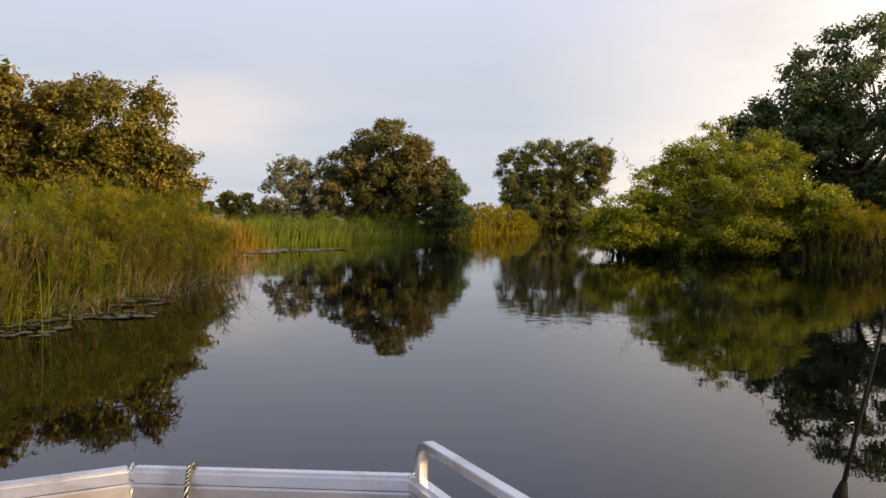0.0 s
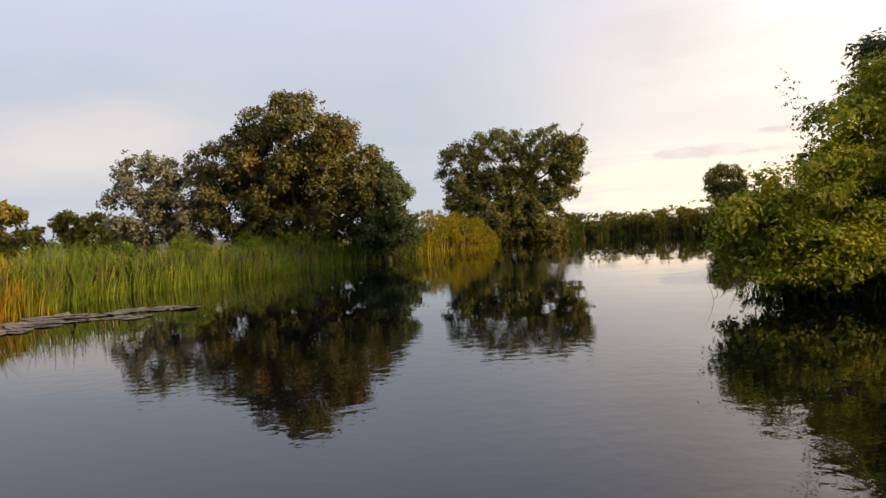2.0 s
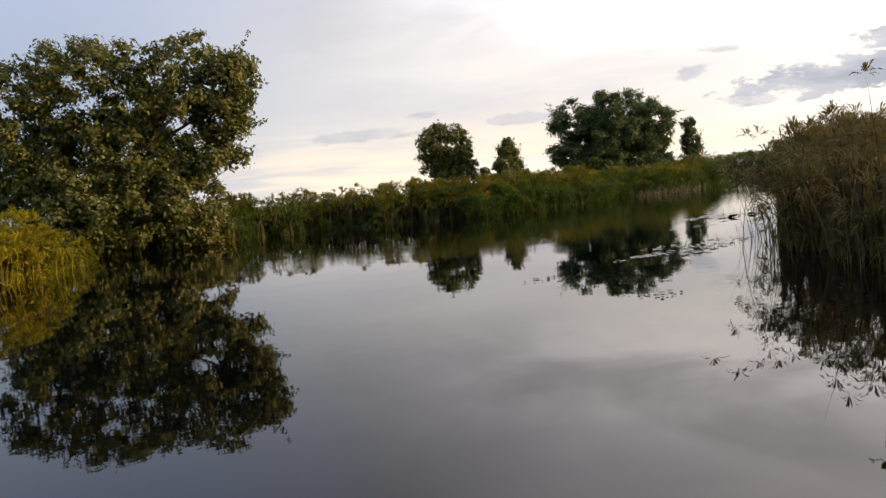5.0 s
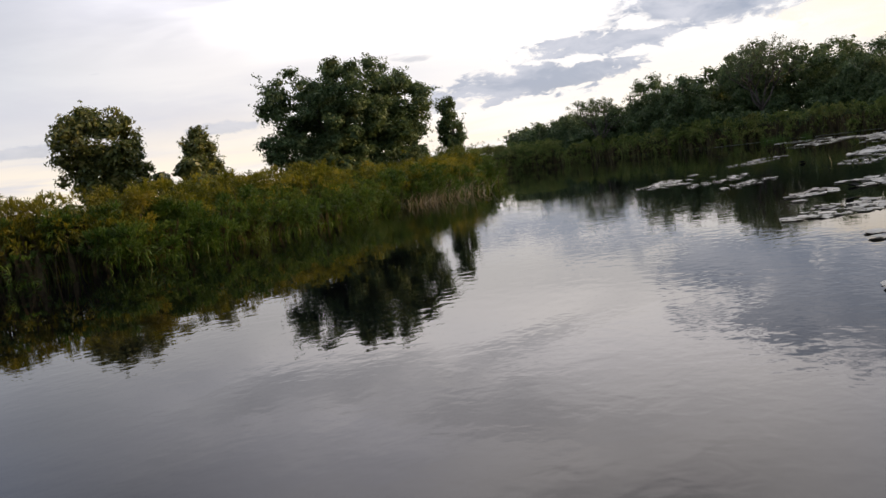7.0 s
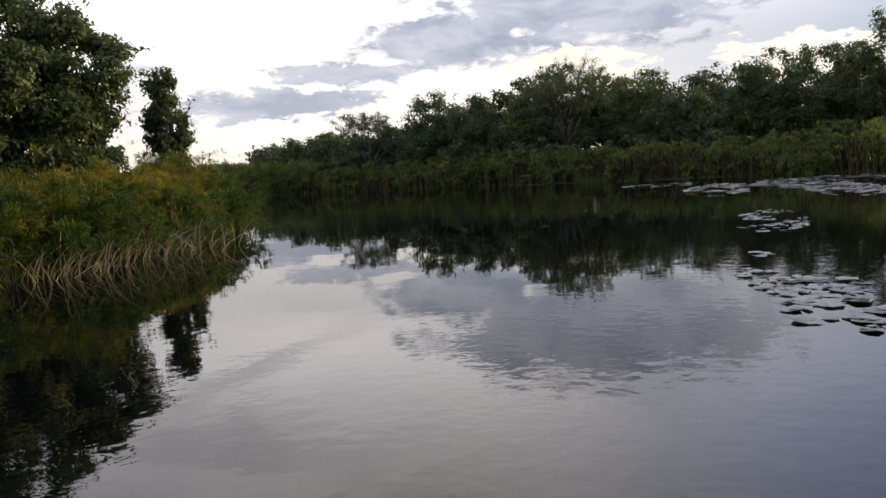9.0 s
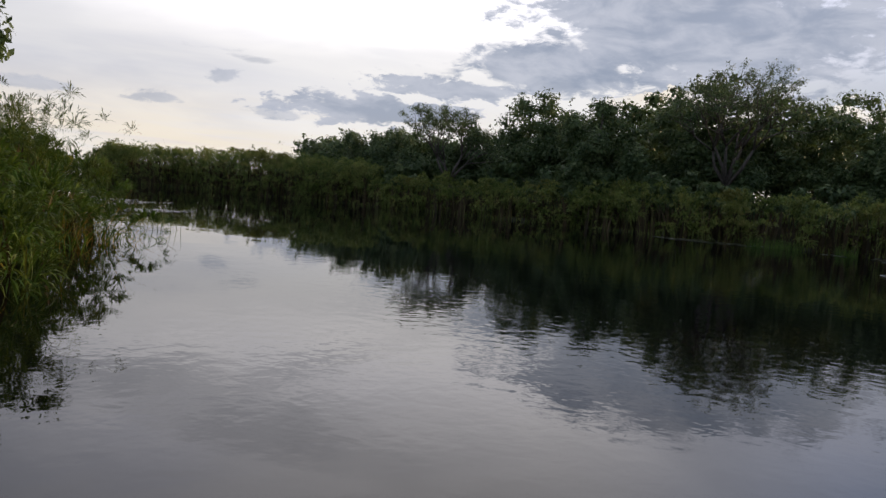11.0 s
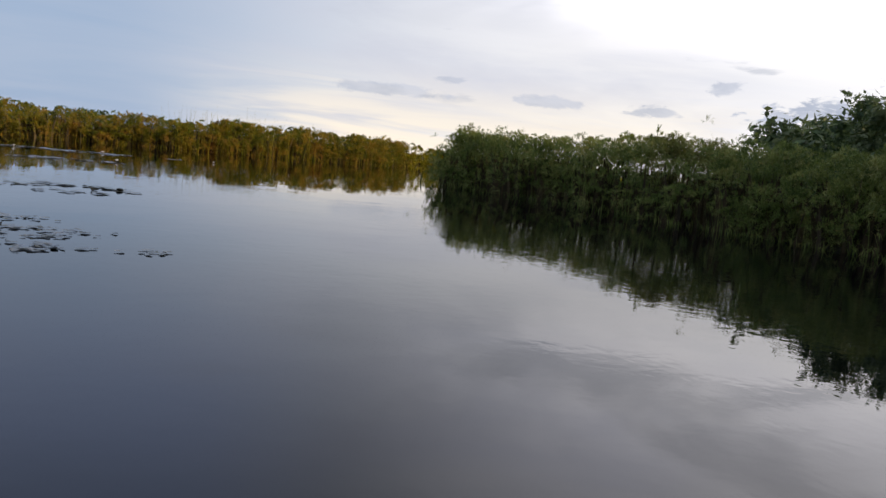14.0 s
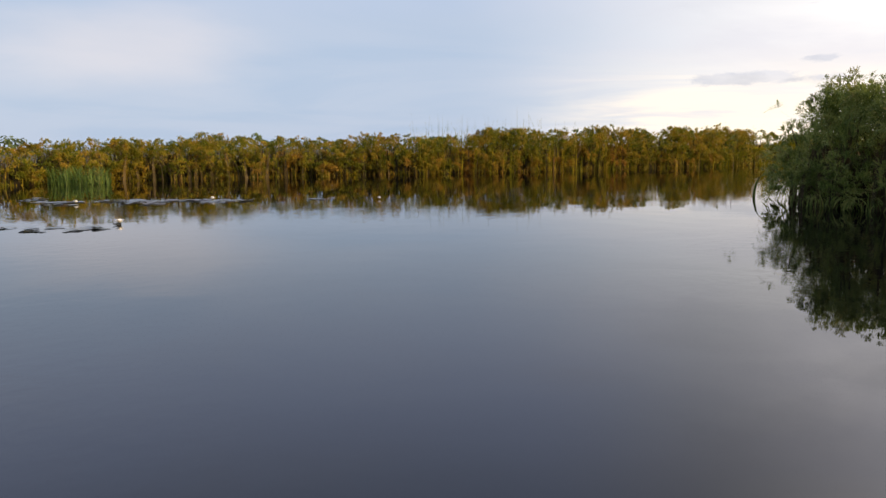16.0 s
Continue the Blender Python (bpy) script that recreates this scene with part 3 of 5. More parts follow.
reed_bed("papyrus_bed", "tall soft green and yellow papyrus leaning over the water", "left", (-8, -4), (-6.7, 25.4), REED_SHADE, 2.2, 3.0, 50, 0.016, 0.12, 0.25, 0.0, 0.28, 0.1, tufts=130, tuft_size=0.36, hair=0.008, rays=18, tier=0.25)
reed_bed("reed_bed", "fresh green reeds among the papyrus", "left", (-7.6, 3), (-6.6, 17), REED_GREEN, 2.25, 2.2, 30, 0.016, 0.08, 0.2, tufts=24, tuft_size=0.4, hair=0.010)
reed_bed("dry_stems", "bleached broken stems along the foot of the reeds", "left", (-7, 13), (-7, 26), STRAW, 1.2, 0.8, 60, 0.020, 0.6, 0.9, out=0.75)
reed_bed("reed_bed", "golden orange reeds at the edge of a muddy mat", "left", (-6.9, 24.6), (-9.6, 40.5), REED_GOLD, 1.85, 3.0, 90, 0.026, 0.10, 0.16, tufts=10)
reed_bed("grass_bed", "bright green grass swathe on the low bank", "left", (-9.6, 40), (-1.5, 62), REED_GREEN, 1.75, 4.0, 85, 0.03, 0.10, 0.2, tufts=10)
reed_bed("papyrus_bed", "olive papyrus on the bend between two trees", "left", (2.5, 68), (8, 80.5), REED_OLIVE, 2.6, 3.0, 10, 0.04, 0.10, 0.18, 0.1, tufts=60, hair=0.030)
reed_bed("papyrus_bed", "green and gold papyrus along the outer bank", "left", (17, 90.5), (44, 93.5), REED_MOSS, 2.35, 3.5, 5, 0.022, 0.12, 0.2, 0.3, 0.30, 0.05, out=-0.6, tufts=110, tuft_size=0.38, hair=0.015, rays=15, close=60, tier=0.55)
reed_bed("sedge_bed", "lush dark green sedge and ferns at the water's edge", "left", (15, 89.5), (62, 99), REED_LUSH, 1.65, 2.0, 6, 0.03, 0.25, 0.5, 0.0, 0.3, 0.15, out=0.35, tufts=100, tuft_size=0.36, hair=0.016, rays=15, mound=1.15)
reed_bed("papyrus_bed", "golden brown papyrus with dry stems at the point", "left", (43, 93.3), (62, 99), REED_MOSS, 2.1, 3.0, 8, 0.022, 0.12, 0.25, 0.2, 0.30, 0.05, out=-0.5, tufts=120, tuft_size=0.38, hair=0.013, rays=15, tier=0.45)
reed_bed("dry_stems", "bleached leaning stalks at the water's edge", "left", (48, 94), (55, 95.6), STRAW, 1.5, 0.8, 60, 0.032, 0.55, 0.45, out=1.0)
reed_bed("sedge_bed", "dark lush sedge crowding the point", "left", (60, 97.5), (68, 106), REED_LUSH, 2.0, 2.4, 8, 0.025, 0.25, 0.5, out=0.25, tufts=120, tuft_size=0.34, hair=0.012, rays=16, mound=1.1)
# dark reed colour carries the shade that lies on this point
reed_bed("papyrus_bed", "papyrus heads above the sedge, darkened for shade on the point", "left", (61, 98), (67.8, 107.5), REED_DARK, 2.6, 3.0, 5, 0.018, 0.12, 0.25, 0.7, 0.28, 0.1, out=-0.5, tufts=70, hair=0.010, tier=0.6)
reed_bed("reed_bed", "brown reeds drooping from the point into the water", "left", (64.5, 101.4), (68.1, 105.5), REED_BROWN, 1.5, 1.0, 46, 0.016, 0.35, 0.75, out=0.45, sag=0.25)
reed_bed("reed_bed", "dark reeds round the lily bay", "left", (67.4, 108.5), (61, 148), REED_DARK, 2.2, 3.0, 3, 0.05, 0.14, 0.2, 0.1, tufts=26, hair=0.035)
reed_bed("papyrus_bed", "golden papyrus at the head of the bay", "left", (61, 147), (73.5, 169), REED_LIME, 1.9, 3.0, 6, 0.03, 0.12, 0.2, 0.0, tufts=70, tuft_size=0.36, hair=0.028)
reed_bed("papyrus_bed", "sunlit green and gold papyrus wall across the open water", "left", (73, 167), (97, 176.5), REED_LIME, 2.3, 3.0, 2, 0.03, 0.12, 0.25, 0.0, 0.36, 0.05, out=-0.15, tufts=210, tuft_size=0.32, hair=0.018, rays=14, close=70, tier=0.12)
reed_bed("papyrus_bed", "tall sunlit green papyrus wall across the open water", "left", (97, 176.5), (121, 189), REED_LIME, 2.8, 3.0, 2, 0.03, 0.12, 0.25, 0.0, 0.36, 0.05, out=-0.15, tufts=210, tuft_size=0.35, hair=0.02, rays=15, close=70, tier=0.12)
reed_bed("papyrus_bed", "rust brown papyrus fringe at the water's edge", "left", (77, 171), (115, 185), REED_BROWN, 1.5, 1.5, 1, 0.04, 0.12, 0.25, 0.0, 0.36, 0.05, out=0.1, tier=0.1, tufts=70, tuft_size=0.32, hair=0.022, close=26)
reed_bed("reed_bed", "tall green reeds rising over the papyrus", "left", (92, 175), (122, 190), REED_OLIVE, 3.2, 5.0, 7, 0.03, 0.06, 0.1)
reed_bed("papyrus_bed", "distant papyrus along the far channel", "left", (118, 188), (205, 285), REED_OLIVE, 2.4, 3.0, 2, 0.10, 0.12, 0.2, 0.0, 0.4, tufts=12, tuft_size=0.7, hair=0.08, rays=9, close=16)

reed_bed("grass_bed", "soft golden grass on the near bank below the trees", "right", (16, -4), (14.2, 31.2), REED_OLIVE, 2.2, 3.0, 14, 0.014, 0.14, 0.3, 0.05, tufts=120, hair=0.009, rays=15)
reed_bed("papyrus_bed", "tall brownish papyrus thicket on the inner bend", "right", (13.6, 42.6), (18.4, 56.6), REED_UMBER, 3.3, 3.5, 12, 0.022, 0.08, 0.18, 0.5, 0.36, 0.05, out=-0.1, tufts=100, hair=0.014, rays=16)
reed_bed("reed_bed", "brown reeds tapering off along the point", "right", (18.3, 55.8), (33, 64.5), REED_UMBER, 2.3, 3.0, 26, 0.018, 0.10, 0.22, 0.3, 0.3, 0.05, out=-0.2, tufts=80, hair=0.013, rays=16)
reed_bed("grass_bed", "tall olive grass bank behind floating mats", "right", (32, 64.5), (66, 64.5), REED_SAGE, 2.5, 3.0, 4, 0.03, 0.12, 0.2, 0.1, tufts=40, tuft_size=0.5, hair=0.028)
reed_bed("grass_bed", "high olive grass slope below the wood", "right", (65, 64), (93, 77), REED_SAGE, 3.3, 5.0, 4, 0.03, 0.12, 0.2, 0.1, tufts=80, tuft_size=0.5, hair=0.026)
reed_bed("grass_bed", "olive brown grass in front of the wood", "right", (92, 76), (100, 104), REED_SAGE, 2.7, 3.5, 4, 0.03, 0.12, 0.2, 0.05, tufts=80, hair=0.026)
reed_bed("papyrus_bed", "dark green papyrus at the foot of the wood", "right", (100, 103), (102.6, 121), REED_SAGE, 2.4, 3.0, 5, 0.03, 0.14, 0.22, 0.0, tufts=84, tuft_size=0.38, hair=0.022)
reed_bed("papyrus_bed", "dense dark green papyrus with feathery heads", "right", (103, 120), (103.5, 149.5), REED_SAGE, 3.25, 3.5, 3, 0.025, 0.12, 0.2, 0.4, 0.34, 0.1, out=0.3, tufts=230, tuft_size=0.33, hair=0.013, rays=15, close=60, tier=0.16, crown=0.9)
reed_bed("papyrus_bed", "distant dark papyrus along the far channel", "right", (103.5, 148.5), (215, 276), REED_DARK, 2.4, 3.0, 2, 0.10, 0.12, 0.2, 0.0, 0.4, tufts=12, tuft_size=0.7, hair=0.08, rays=9, close=16)

# dark fringe added where black shade and roots lie below the thicket
reed_bed("sedge_bed", "dark green fringe standing in for shade under the green thicket", "right", (15.6, 30.2), (13.8, 43), REED_LUSH, 0.95, 1.2, 10, 0.03, 0.3, 0.4, out=0.35, tufts=34, tuft_size=0.32, hair=0.016)
reed_bed("sedge_bed", "dark green sedge under the broad tree", "left", (-2.5, 60), (3, 70), REED_LUSH, 1.5, 1.8, 10, 0.03, 0.25, 0.4, out=0.4, tufts=40, tuft_size=0.4, hair=0.022)
reed_bed("sedge_bed", "green sedge round the leaning tree", "left", (7.6, 79.5), (16.5, 90), REED_MOSS, 1.6, 2.4, 8, 0.03, 0.25, 0.4, out=0.3, tufts=44, tuft_size=0.42, hair=0.028)

reed_bed("sedge_bed", "deep green ferny sedge hanging over the water", "left", (31, 89.2), (47, 94.2), REED_LUSH, 1.75, 1.6, 6, 0.03, 0.25, 0.5, 0.0, 0.3, 0.15, out=0.5, tufts=70, tuft_size=0.4, hair=0.016, mound=1.2)


def marsh_interior():
    """Sparse tufts that carry the marsh back from the banks."""
    n = 22000
    p = np.column_stack([RNG.uniform(-60, 190, n), RNG.uniform(-25, 260, n)])
    gap = shore_gap(p)
    p = p[(gap > 3.0) & (gap < 34)]
    n = len(p)
    h = RNG.uniform(1.1, 2.1, n)
    v, f = blades(np.column_stack([p, np.zeros(n)]), h, RNG.uniform(0.08, 0.2, n), RNG.uniform(0.05, 0.3, n), RNG.uniform(0.1, 0.4, n), RNG.uniform(0, 6.28, n))
    tagged(mesh_object("marsh_grass", v, f, REED_OLIVE), "rough olive marsh grass behind the banks", "grass", kind="stuff")


marsh_interior()

# ---- trees ----


def tube(points, radii, sides=7):
    """Verts and faces of a tapered tube along points."""
    pts = [Vector(p) for p in points]
    vs, fs = [], []
    for i, p in enumerate(pts):
        d = (pts[min(i + 1, len(pts) - 1)] - pts[max(i - 1, 0)]).normalized()
        u = d.orthogonal().normalized()
        w = d.cross(u)
        for k in range(sides):
            a = 2 * math.pi * k / sides
            vs.append(tuple(p + (u * math.cos(a) + w * math.sin(a)) * radii[i]))
    for i in range(len(pts) - 1):
        for k in range(sides):
            k2 = (k + 1) % sides
            fs.append((i * sides + k, i * sides + k2, (i + 1) * sides + k2, (i + 1) * sides + k))
    fs.append(tuple(range(sides))[::-1])
    fs.append(tuple(range((len(pts) - 1) * sides, len(pts) * sides)))
    return vs, fs


def leaves_on(centres, radii, count, leaf, rng, flat=0.8):
    """Leaf quads scattered over clumps, turned outwards and upwards."""
    w = radii ** 2
    k = rng.choice(len(centres), count, p=w / w.sum())
    d = rng.normal(0, 1, (count, 3))
    d /= np.linalg.norm(d, axis=1)[:, None]
    low = (d[:, 2] < -0.3) & (rng.random(count) > 0.5)
    d[low, 2] *= -1
    r = radii[k] * rng.uniform(0.45, 1.06, count)
    c = centres[k] + d * np.array([1, 1, flat]) * r[:, None]
    nrm = d + rng.normal(0, 0.55, (count, 3)) + np.array([0, 0, 0.4])
    nrm /= np.linalg.norm(nrm, axis=1)[:, None]
    t = np.cross(nrm, rng.normal(0, 1, (count, 3)))
    t /= np.linalg.norm(t, axis=1)[:, None]
    b = np.cross(nrm, t)
    s = leaf * rng.uniform(0.6, 1.35, count)[:, None]
    v = np.stack([c - t * s, c - b * s * 0.5 + t * s * 0.1, c + t * s, c + b * s * 0.5 + t * s * 0.1], 1).reshape(-1, 3)
    o = np.arange(count) * 4
    return v, np.stack([o, o + 1, o + 2, o + 3], 1)


def crown_clumps(lobes, n, rng, size):
    """Clump centres over a crown given as ellipsoids (x, y, z, rx, ry, rz): most near the skin, some inside."""
    lobes = np.array(lobes, float)
    w = lobes[:, 3] * (lobes[:, 5] + 0.5)
    k = rng.choice(len(lobes), n, p=w / w.sum())
    d = rng.normal(0, 1, (n, 3))
    d /= np.linalg.norm(d, axis=1)[:, None]
    r = rng.uniform(0.25, 1.0, n) ** 0.45
    c = lobes[k, :3] + d * (lobes[k, 3:] - size * 0.35) * r[:, None]
    return c, size * rng.uniform(0.65, 1.3, n)


def tree(name, label, x, y, lobes, leaf_mat, seed, clumps=90, leaves=7000, leaf=0.15, clump=0.85, trunk=0.28, stems=1, flat=0.8, limbs=7, category="tree", sprays=0, core=True):
    """A tree: lobes are crown ellipsoids about its own foot."""
    rng = np.random.default_rng(seed)
    root = new(name)
    root.location = (x, y, 0.05)
    tagged(root, label, category)
    top = max(l[2] for l in lobes)
    c, r = crown_clumps(lobes, clumps, rng, clump)
    c[:, 2] = np.maximum(c[:, 2], 0.12 + 0.3 * rng.random(len(c)))
    sets = [leaves_on(c, r, leaves, leaf, rng, flat), leaves_on(c, r * 0.6, leaves // 8 if core else 20, leaf * 2.0 if core else leaf, rng, flat)]
    if sprays:
        # thin leafy shoots that break the outline
        k = rng.integers(0, len(c), sprays)
        d = c[k] - np.array([0, 0, top * 0.5])
        d = d / np.maximum(np.linalg.norm(d, axis=1), 0.1)[:, None] + rng.normal(0, 0.35, (sprays, 3)) + np.array([0, 0, 0.15])
        reach = rng.uniform(0.8, 1.35, sprays)[:, None] * r[k][:, None]
        steps = [c[k] + d * reach * u + rng.normal(0, 0.05, (sprays, 3)) for u in np.linspace(0.45, 1.0, 7)]
        q = np.vstack(steps)
        q[:, 2] = np.minimum(q[:, 2], np.percentile(c[:, 2] + r, 98))
        sets.append(leaves_on(q, np.full(len(q), leaf * 1.6), len(q) * 3, leaf * 0.9, rng, flat))
    v, f = join([(a, b.tolist()) for a, b in sets])
    v[:, 2] = np.maximum(v[:, 2], -0.02)
    mesh_object("crown", v, f, leaf_mat, root)
    mid = np.array(lobes)[:, :3].mean(0)
    for s in range(stems):
        lean = rng.normal(0, 0.35, 2) if stems > 1 else rng.normal(0, 0.12, 2)
        fork = (mid[0] * 0.35 + lean[0], mid[1] * 0.35 + lean[1], top * 0.45)
        foot = (lean[0] * 0.6, lean[1] * 0.6, -0.3)
        bend = tuple((a + b) / 2 + o for a, b, o in zip(foot, fork, (*rng.normal(0, 0.12, 2), 0)))
        q = trunk / math.sqrt(stems)
        tv, tf = tube([foot, (foot[0], foot[1], 0.25), bend, fork], [q * 1.5, q * 1.05, q * 0.85, q * 0.7], 9)
        mesh_object("trunk", tv, tf, BARK, root, True)
        for j in rng.choice(len(c), min(limbs, len(c)), replace=False):
            e = c[j]
            b1 = np.array(fork) * 0.55 + e * 0.45 + rng.normal(0, 0.25, 3)
            lv, lf = tube([fork, b1, e], [q * 0.5, q * 0.3, q * 0.08], 6)
            mesh_object("limb", lv, lf, BARK, root, True)
    return root


def branching_tree(name, label, x, y, height, spread, seed, leaf_mat, leaves=12000, leaf=0.06):
    """A half-bare tree: a forked trunk, limbs that divide again and again, sparse leaves on the outer twigs."""
    rng = np.random.default_rng(seed)
    root = new(name)
    root.location = (x, y, 0.05)
    tagged(root, label, "tree")
    q = height * 0.022
    fork = Vector((rng.normal(0, 0.15), rng.normal(0, 0.15), height * 0.30))
    tv, tf = tube([(0, 0, -0.3), (0.03, 0, 0.3), tuple(fork * 0.55 + Vector((0.12, -0.06, 0))), tuple(fork)], [q * 1.5, q * 1.15, q, q * 0.9], 9)
    mesh_object("trunk", tv, tf, BARK, root, True)
    tips = []

    def grow(at, way, length, radius, level, sets):
        bend = Vector((rng.normal(0, 0.16), rng.normal(0, 0.16), rng.normal(0.06, 0.08)))
        mid = at + way * length * 0.5 + bend * length * 0.5
        end = at + way * length + bend * length * 0.3
        sets.append(tube([tuple(at), tuple(mid), tuple(end)], [radius, radius * 0.8, radius * 0.55], 5 if level else 6))
        if level >= 2:
            tips.append(tuple(end))
            tips.append(tuple(mid))
        if level == 5:
            return
        for _ in range(3 if level < 2 else 2):
            turn = Vector((rng.normal(0, 0.62), rng.normal(0, 0.62), rng.normal(0.1, 0.32)))
            grow(end, (way + turn).normalized(), length * rng.uniform(0.58, 0.78), max(radius * 0.58, 0.008), level + 1, sets)

    for k in range(6):
        a = 2 * math.pi * (k + rng.uniform(-0.3, 0.3)) / 6
        way = Vector((math.cos(a) * spread / height * 1.25, math.sin(a) * spread / height * 1.25, rng.uniform(0.75, 1.15))).normalized()
        sets = []
        grow(fork, way, height * 0.25 * rng.uniform(0.85, 1.15), q * 0.55, 0, sets)
        v, f = join([(np.array(a_), [list(f_) for f_ in b_]) for a_, b_ in sets])
        mesh_object("limb", v, f, BARK, root, True)
    c = np.array(tips)
    v, f = leaves_on(c, np.full(len(c), 0.26), leaves, leaf, rng, 0.7)
    mesh_object("crown", v, f, leaf_mat, root)
    return root


# the round tree on the bend and its pale neighbour
tree("broad_tree", "broad olive-brown tree with drooping skirts over the water", -4.0, 62.5,
     [(-0.4, 0, 6.3, 3.4, 3.2, 2.9), (-2.4, 0, 5.2, 2.8, 2.6, 2.4), (1.8, 0, 5.3, 2.6, 2.6, 2.4), (3.0, 0, 4.0, 2.2, 2.2, 2.0), (-3.2, 0, 3.2, 2.4, 2.2, 1.8), (0.4, 0, 3.4, 4.0, 2.6, 2.0), (-0.6, 0.5, 2.0, 3.8, 2.0, 1.5)],
     LEAF_OLIVE, 11, 520, 70000, 0.10, 0.6, 0.4, 2, sprays=160)
tree("bushy_tree", "dark green bushy tree beside the broad one", 0.5, 62.6, [(0, 0, 3.0, 1.6, 1.8, 2.2), (-0.5, 0, 1.3, 1.8, 1.6, 1.2), (0.4, -0.4, 1.6, 1.5, 1.4, 1.3)], LEAF_DARK, 24, 130, 16000, 0.095, 0.5, 0.2, 2, sprays=60)
tree("pale_tree", "thin pale grey-green tree with bare twigs", -11.3, 62.8, [(-0.6, 0, 4.4, 2.3, 2.0, 2.0), (2.0, 0, 4.2, 1.6, 1.6, 1.9), (-0.8, 0, 2.4, 2.0, 1.6, 1.6), (1.6, 0, 2.4, 1.6, 1.6, 1.4)],
     LEAF_PALE, 12, 120, 11000, 0.11, 0.55, 0.2, 3, limbs=12, sprays=60)
tree("bank_tree", "olive tree leaning over the outer bank", 11.8, 91,
     [(0, 0, 7.3, 4.0, 3.6, 3.1), (3.6, -2.0, 8.1, 2.7, 2.5, 2.5), (5.6, -2.2, 7.6, 1.9, 1.7, 1.9), (-3.2, 0.5, 6.5, 2.7, 2.4, 3.1), (0.4, 0, 4.2, 4.4, 3.2, 3.0), (5.0, -2.4, 6.4, 1.7, 1.6, 1.7), (4.3, -2.2, 4.8, 1.9, 1.7, 1.9), (-3.4, 0.3, 4.0, 2.2, 2.0, 2.4), (0.6, -1.2, 2.8, 4.6, 2.4, 2.2), (0.8, -2.4, 1.7, 4.2, 2.0, 1.8), (2.8, -2.2, 1.0, 2.4, 1.6, 1.1), (-1.8, -1.6, 1.4, 2.4, 1.8, 1.5)],
     LEAF_MOSS, 13, 680, 74000, 0.11, 0.66, 0.4, 2, sprays=160)
tree("round_tree", "single round olive tree in the papyrus", 42.8, 113, [(0, 0, 5.2, 2.7, 2.6, 2.5), (0.4, 0, 3.4, 2.7, 2.5, 2.0)], LEAF_MOSS, 14, 180, 15000, 0.13, 0.6, 0.25, sprays=40)
tree("small_tree", "small pointed olive tree in the papyrus", 45.9, 107.5, [(0, 0, 5.2, 0.5, 0.5, 0.8), (0, 0, 4.3, 0.95, 0.9, 1.0), (0.05, 0, 3.3, 1.4, 1.3, 1.1), (0.1, 0, 2.2, 1.8, 1.6, 1.1)], LEAF_MOSS, 15, 150, 11000, 0.10, 0.42, 0.15, sprays=70)
tree("small_tree", "low bushy olive tree in the papyrus", 42.9, 104.5, [(0, 0, 2.6, 1.6, 1.4, 1.1)], LEAF_MOSS, 16, 20, 2000, 0.15, 0.5, 0.12)
tree("spreading_tree", "large spreading dark green tree behind the papyrus", 56.3, 105.2,
     [(-0.2, 0, 6.8, 3.9, 3.4, 2.6), (-4.0, 1.0, 6.6, 2.6, 2.2, 2.0), (3.2, -0.8, 5.8, 2.6, 2.4, 2.5), (-4.2, 1.0, 3.6, 2.6, 2.0, 1.6), (-1.4, 0, 4.9, 3.8, 3.0, 2.4), (1.0, 0, 4.6, 4.4, 3.0, 2.4), (1.2, 0, 2.4, 4.4, 3.0, 2.0), (-2.0, 0, 2.4, 3.4, 2.6, 1.8)],
     LEAF_DARK, 17, 540, 78000, 0.105, 0.66, 0.42, 2, sprays=220)
tree("small_tree", "thin-leaved tree beside the spreading one", 62.0, 106.5, [(0, 0, 4.6, 1.5, 1.4, 1.4), (0.2, 0, 3.2, 1.7, 1.6, 1.4)], LEAF_DARK, 18, 40, 3800, 0.14, 0.55, 0.16)
tree("slender_tree", "slender upright tree on the point", 63.4, 103.3, [(0, 0, 5.4, 0.75, 0.75, 0.95), (0.1, 0, 3.9, 1.05, 1.05, 1.3), (0, 0, 2.4, 1.0, 0.9, 1.3)], LEAF_DARK, 19, 90, 6000, 0.095, 0.40, 0.14, sprays=30)

# left of the start
tree("gold_tree", "sunlit golden brown tree behind tall reeds", -12.2, 28.6, [(0, 0, 4.8, 2.6, 2.4, 2.0), (2.0, 0, 3.2, 1.5, 1.6, 1.6), (-2.1, 0, 4.3, 2.1, 2.0, 2.1), (0.3, 0, 2.7, 3.4, 2.2, 2.0)], LEAF_GOLD, 21, 380, 54000, 0.072, 0.5, 0.35, 2, sprays=220)
tree("gold_tree", "tall golden tree standing behind the first", -17.4, 29.2, [(0, 0, 5.4, 2.6, 2.6, 2.4), (0.8, 0, 3.4, 3.0, 2.5, 2.0)], LEAF_GOLD, 22, 110, 13000, 0.14, 0.8, 0.35)
tree("gold_bush", "sunlit bush filling the bank below the tree", -13.4, 33.5, [(0, 0, 2.1, 1.5, 1.4, 1.4)], LEAF_GOLD, 23, 34, 3600, 0.12, 0.5, 0.12, 2, category="bush")
for i, (bx, by, s) in enumerate(((-22.5, 70, 1.0), (-18.6, 72, 0.95), (-26, 74, 0.9), (-15.2, 70, 0.6))):
    tree("scrub_tree", "low scrub tree beyond the reeds, sunlight painted into its leaves", bx, by, [(0, 0, 3.2 * s, 1.8 * s, 1.6 * s, 1.3 * s), (0.8, 0, 2.0 * s, 2.0 * s, 1.5 * s, 1.2 * s)], LEAF_GOLD_LIT, 30 + i, 30, 2600, 0.16, 0.55, 0.14)

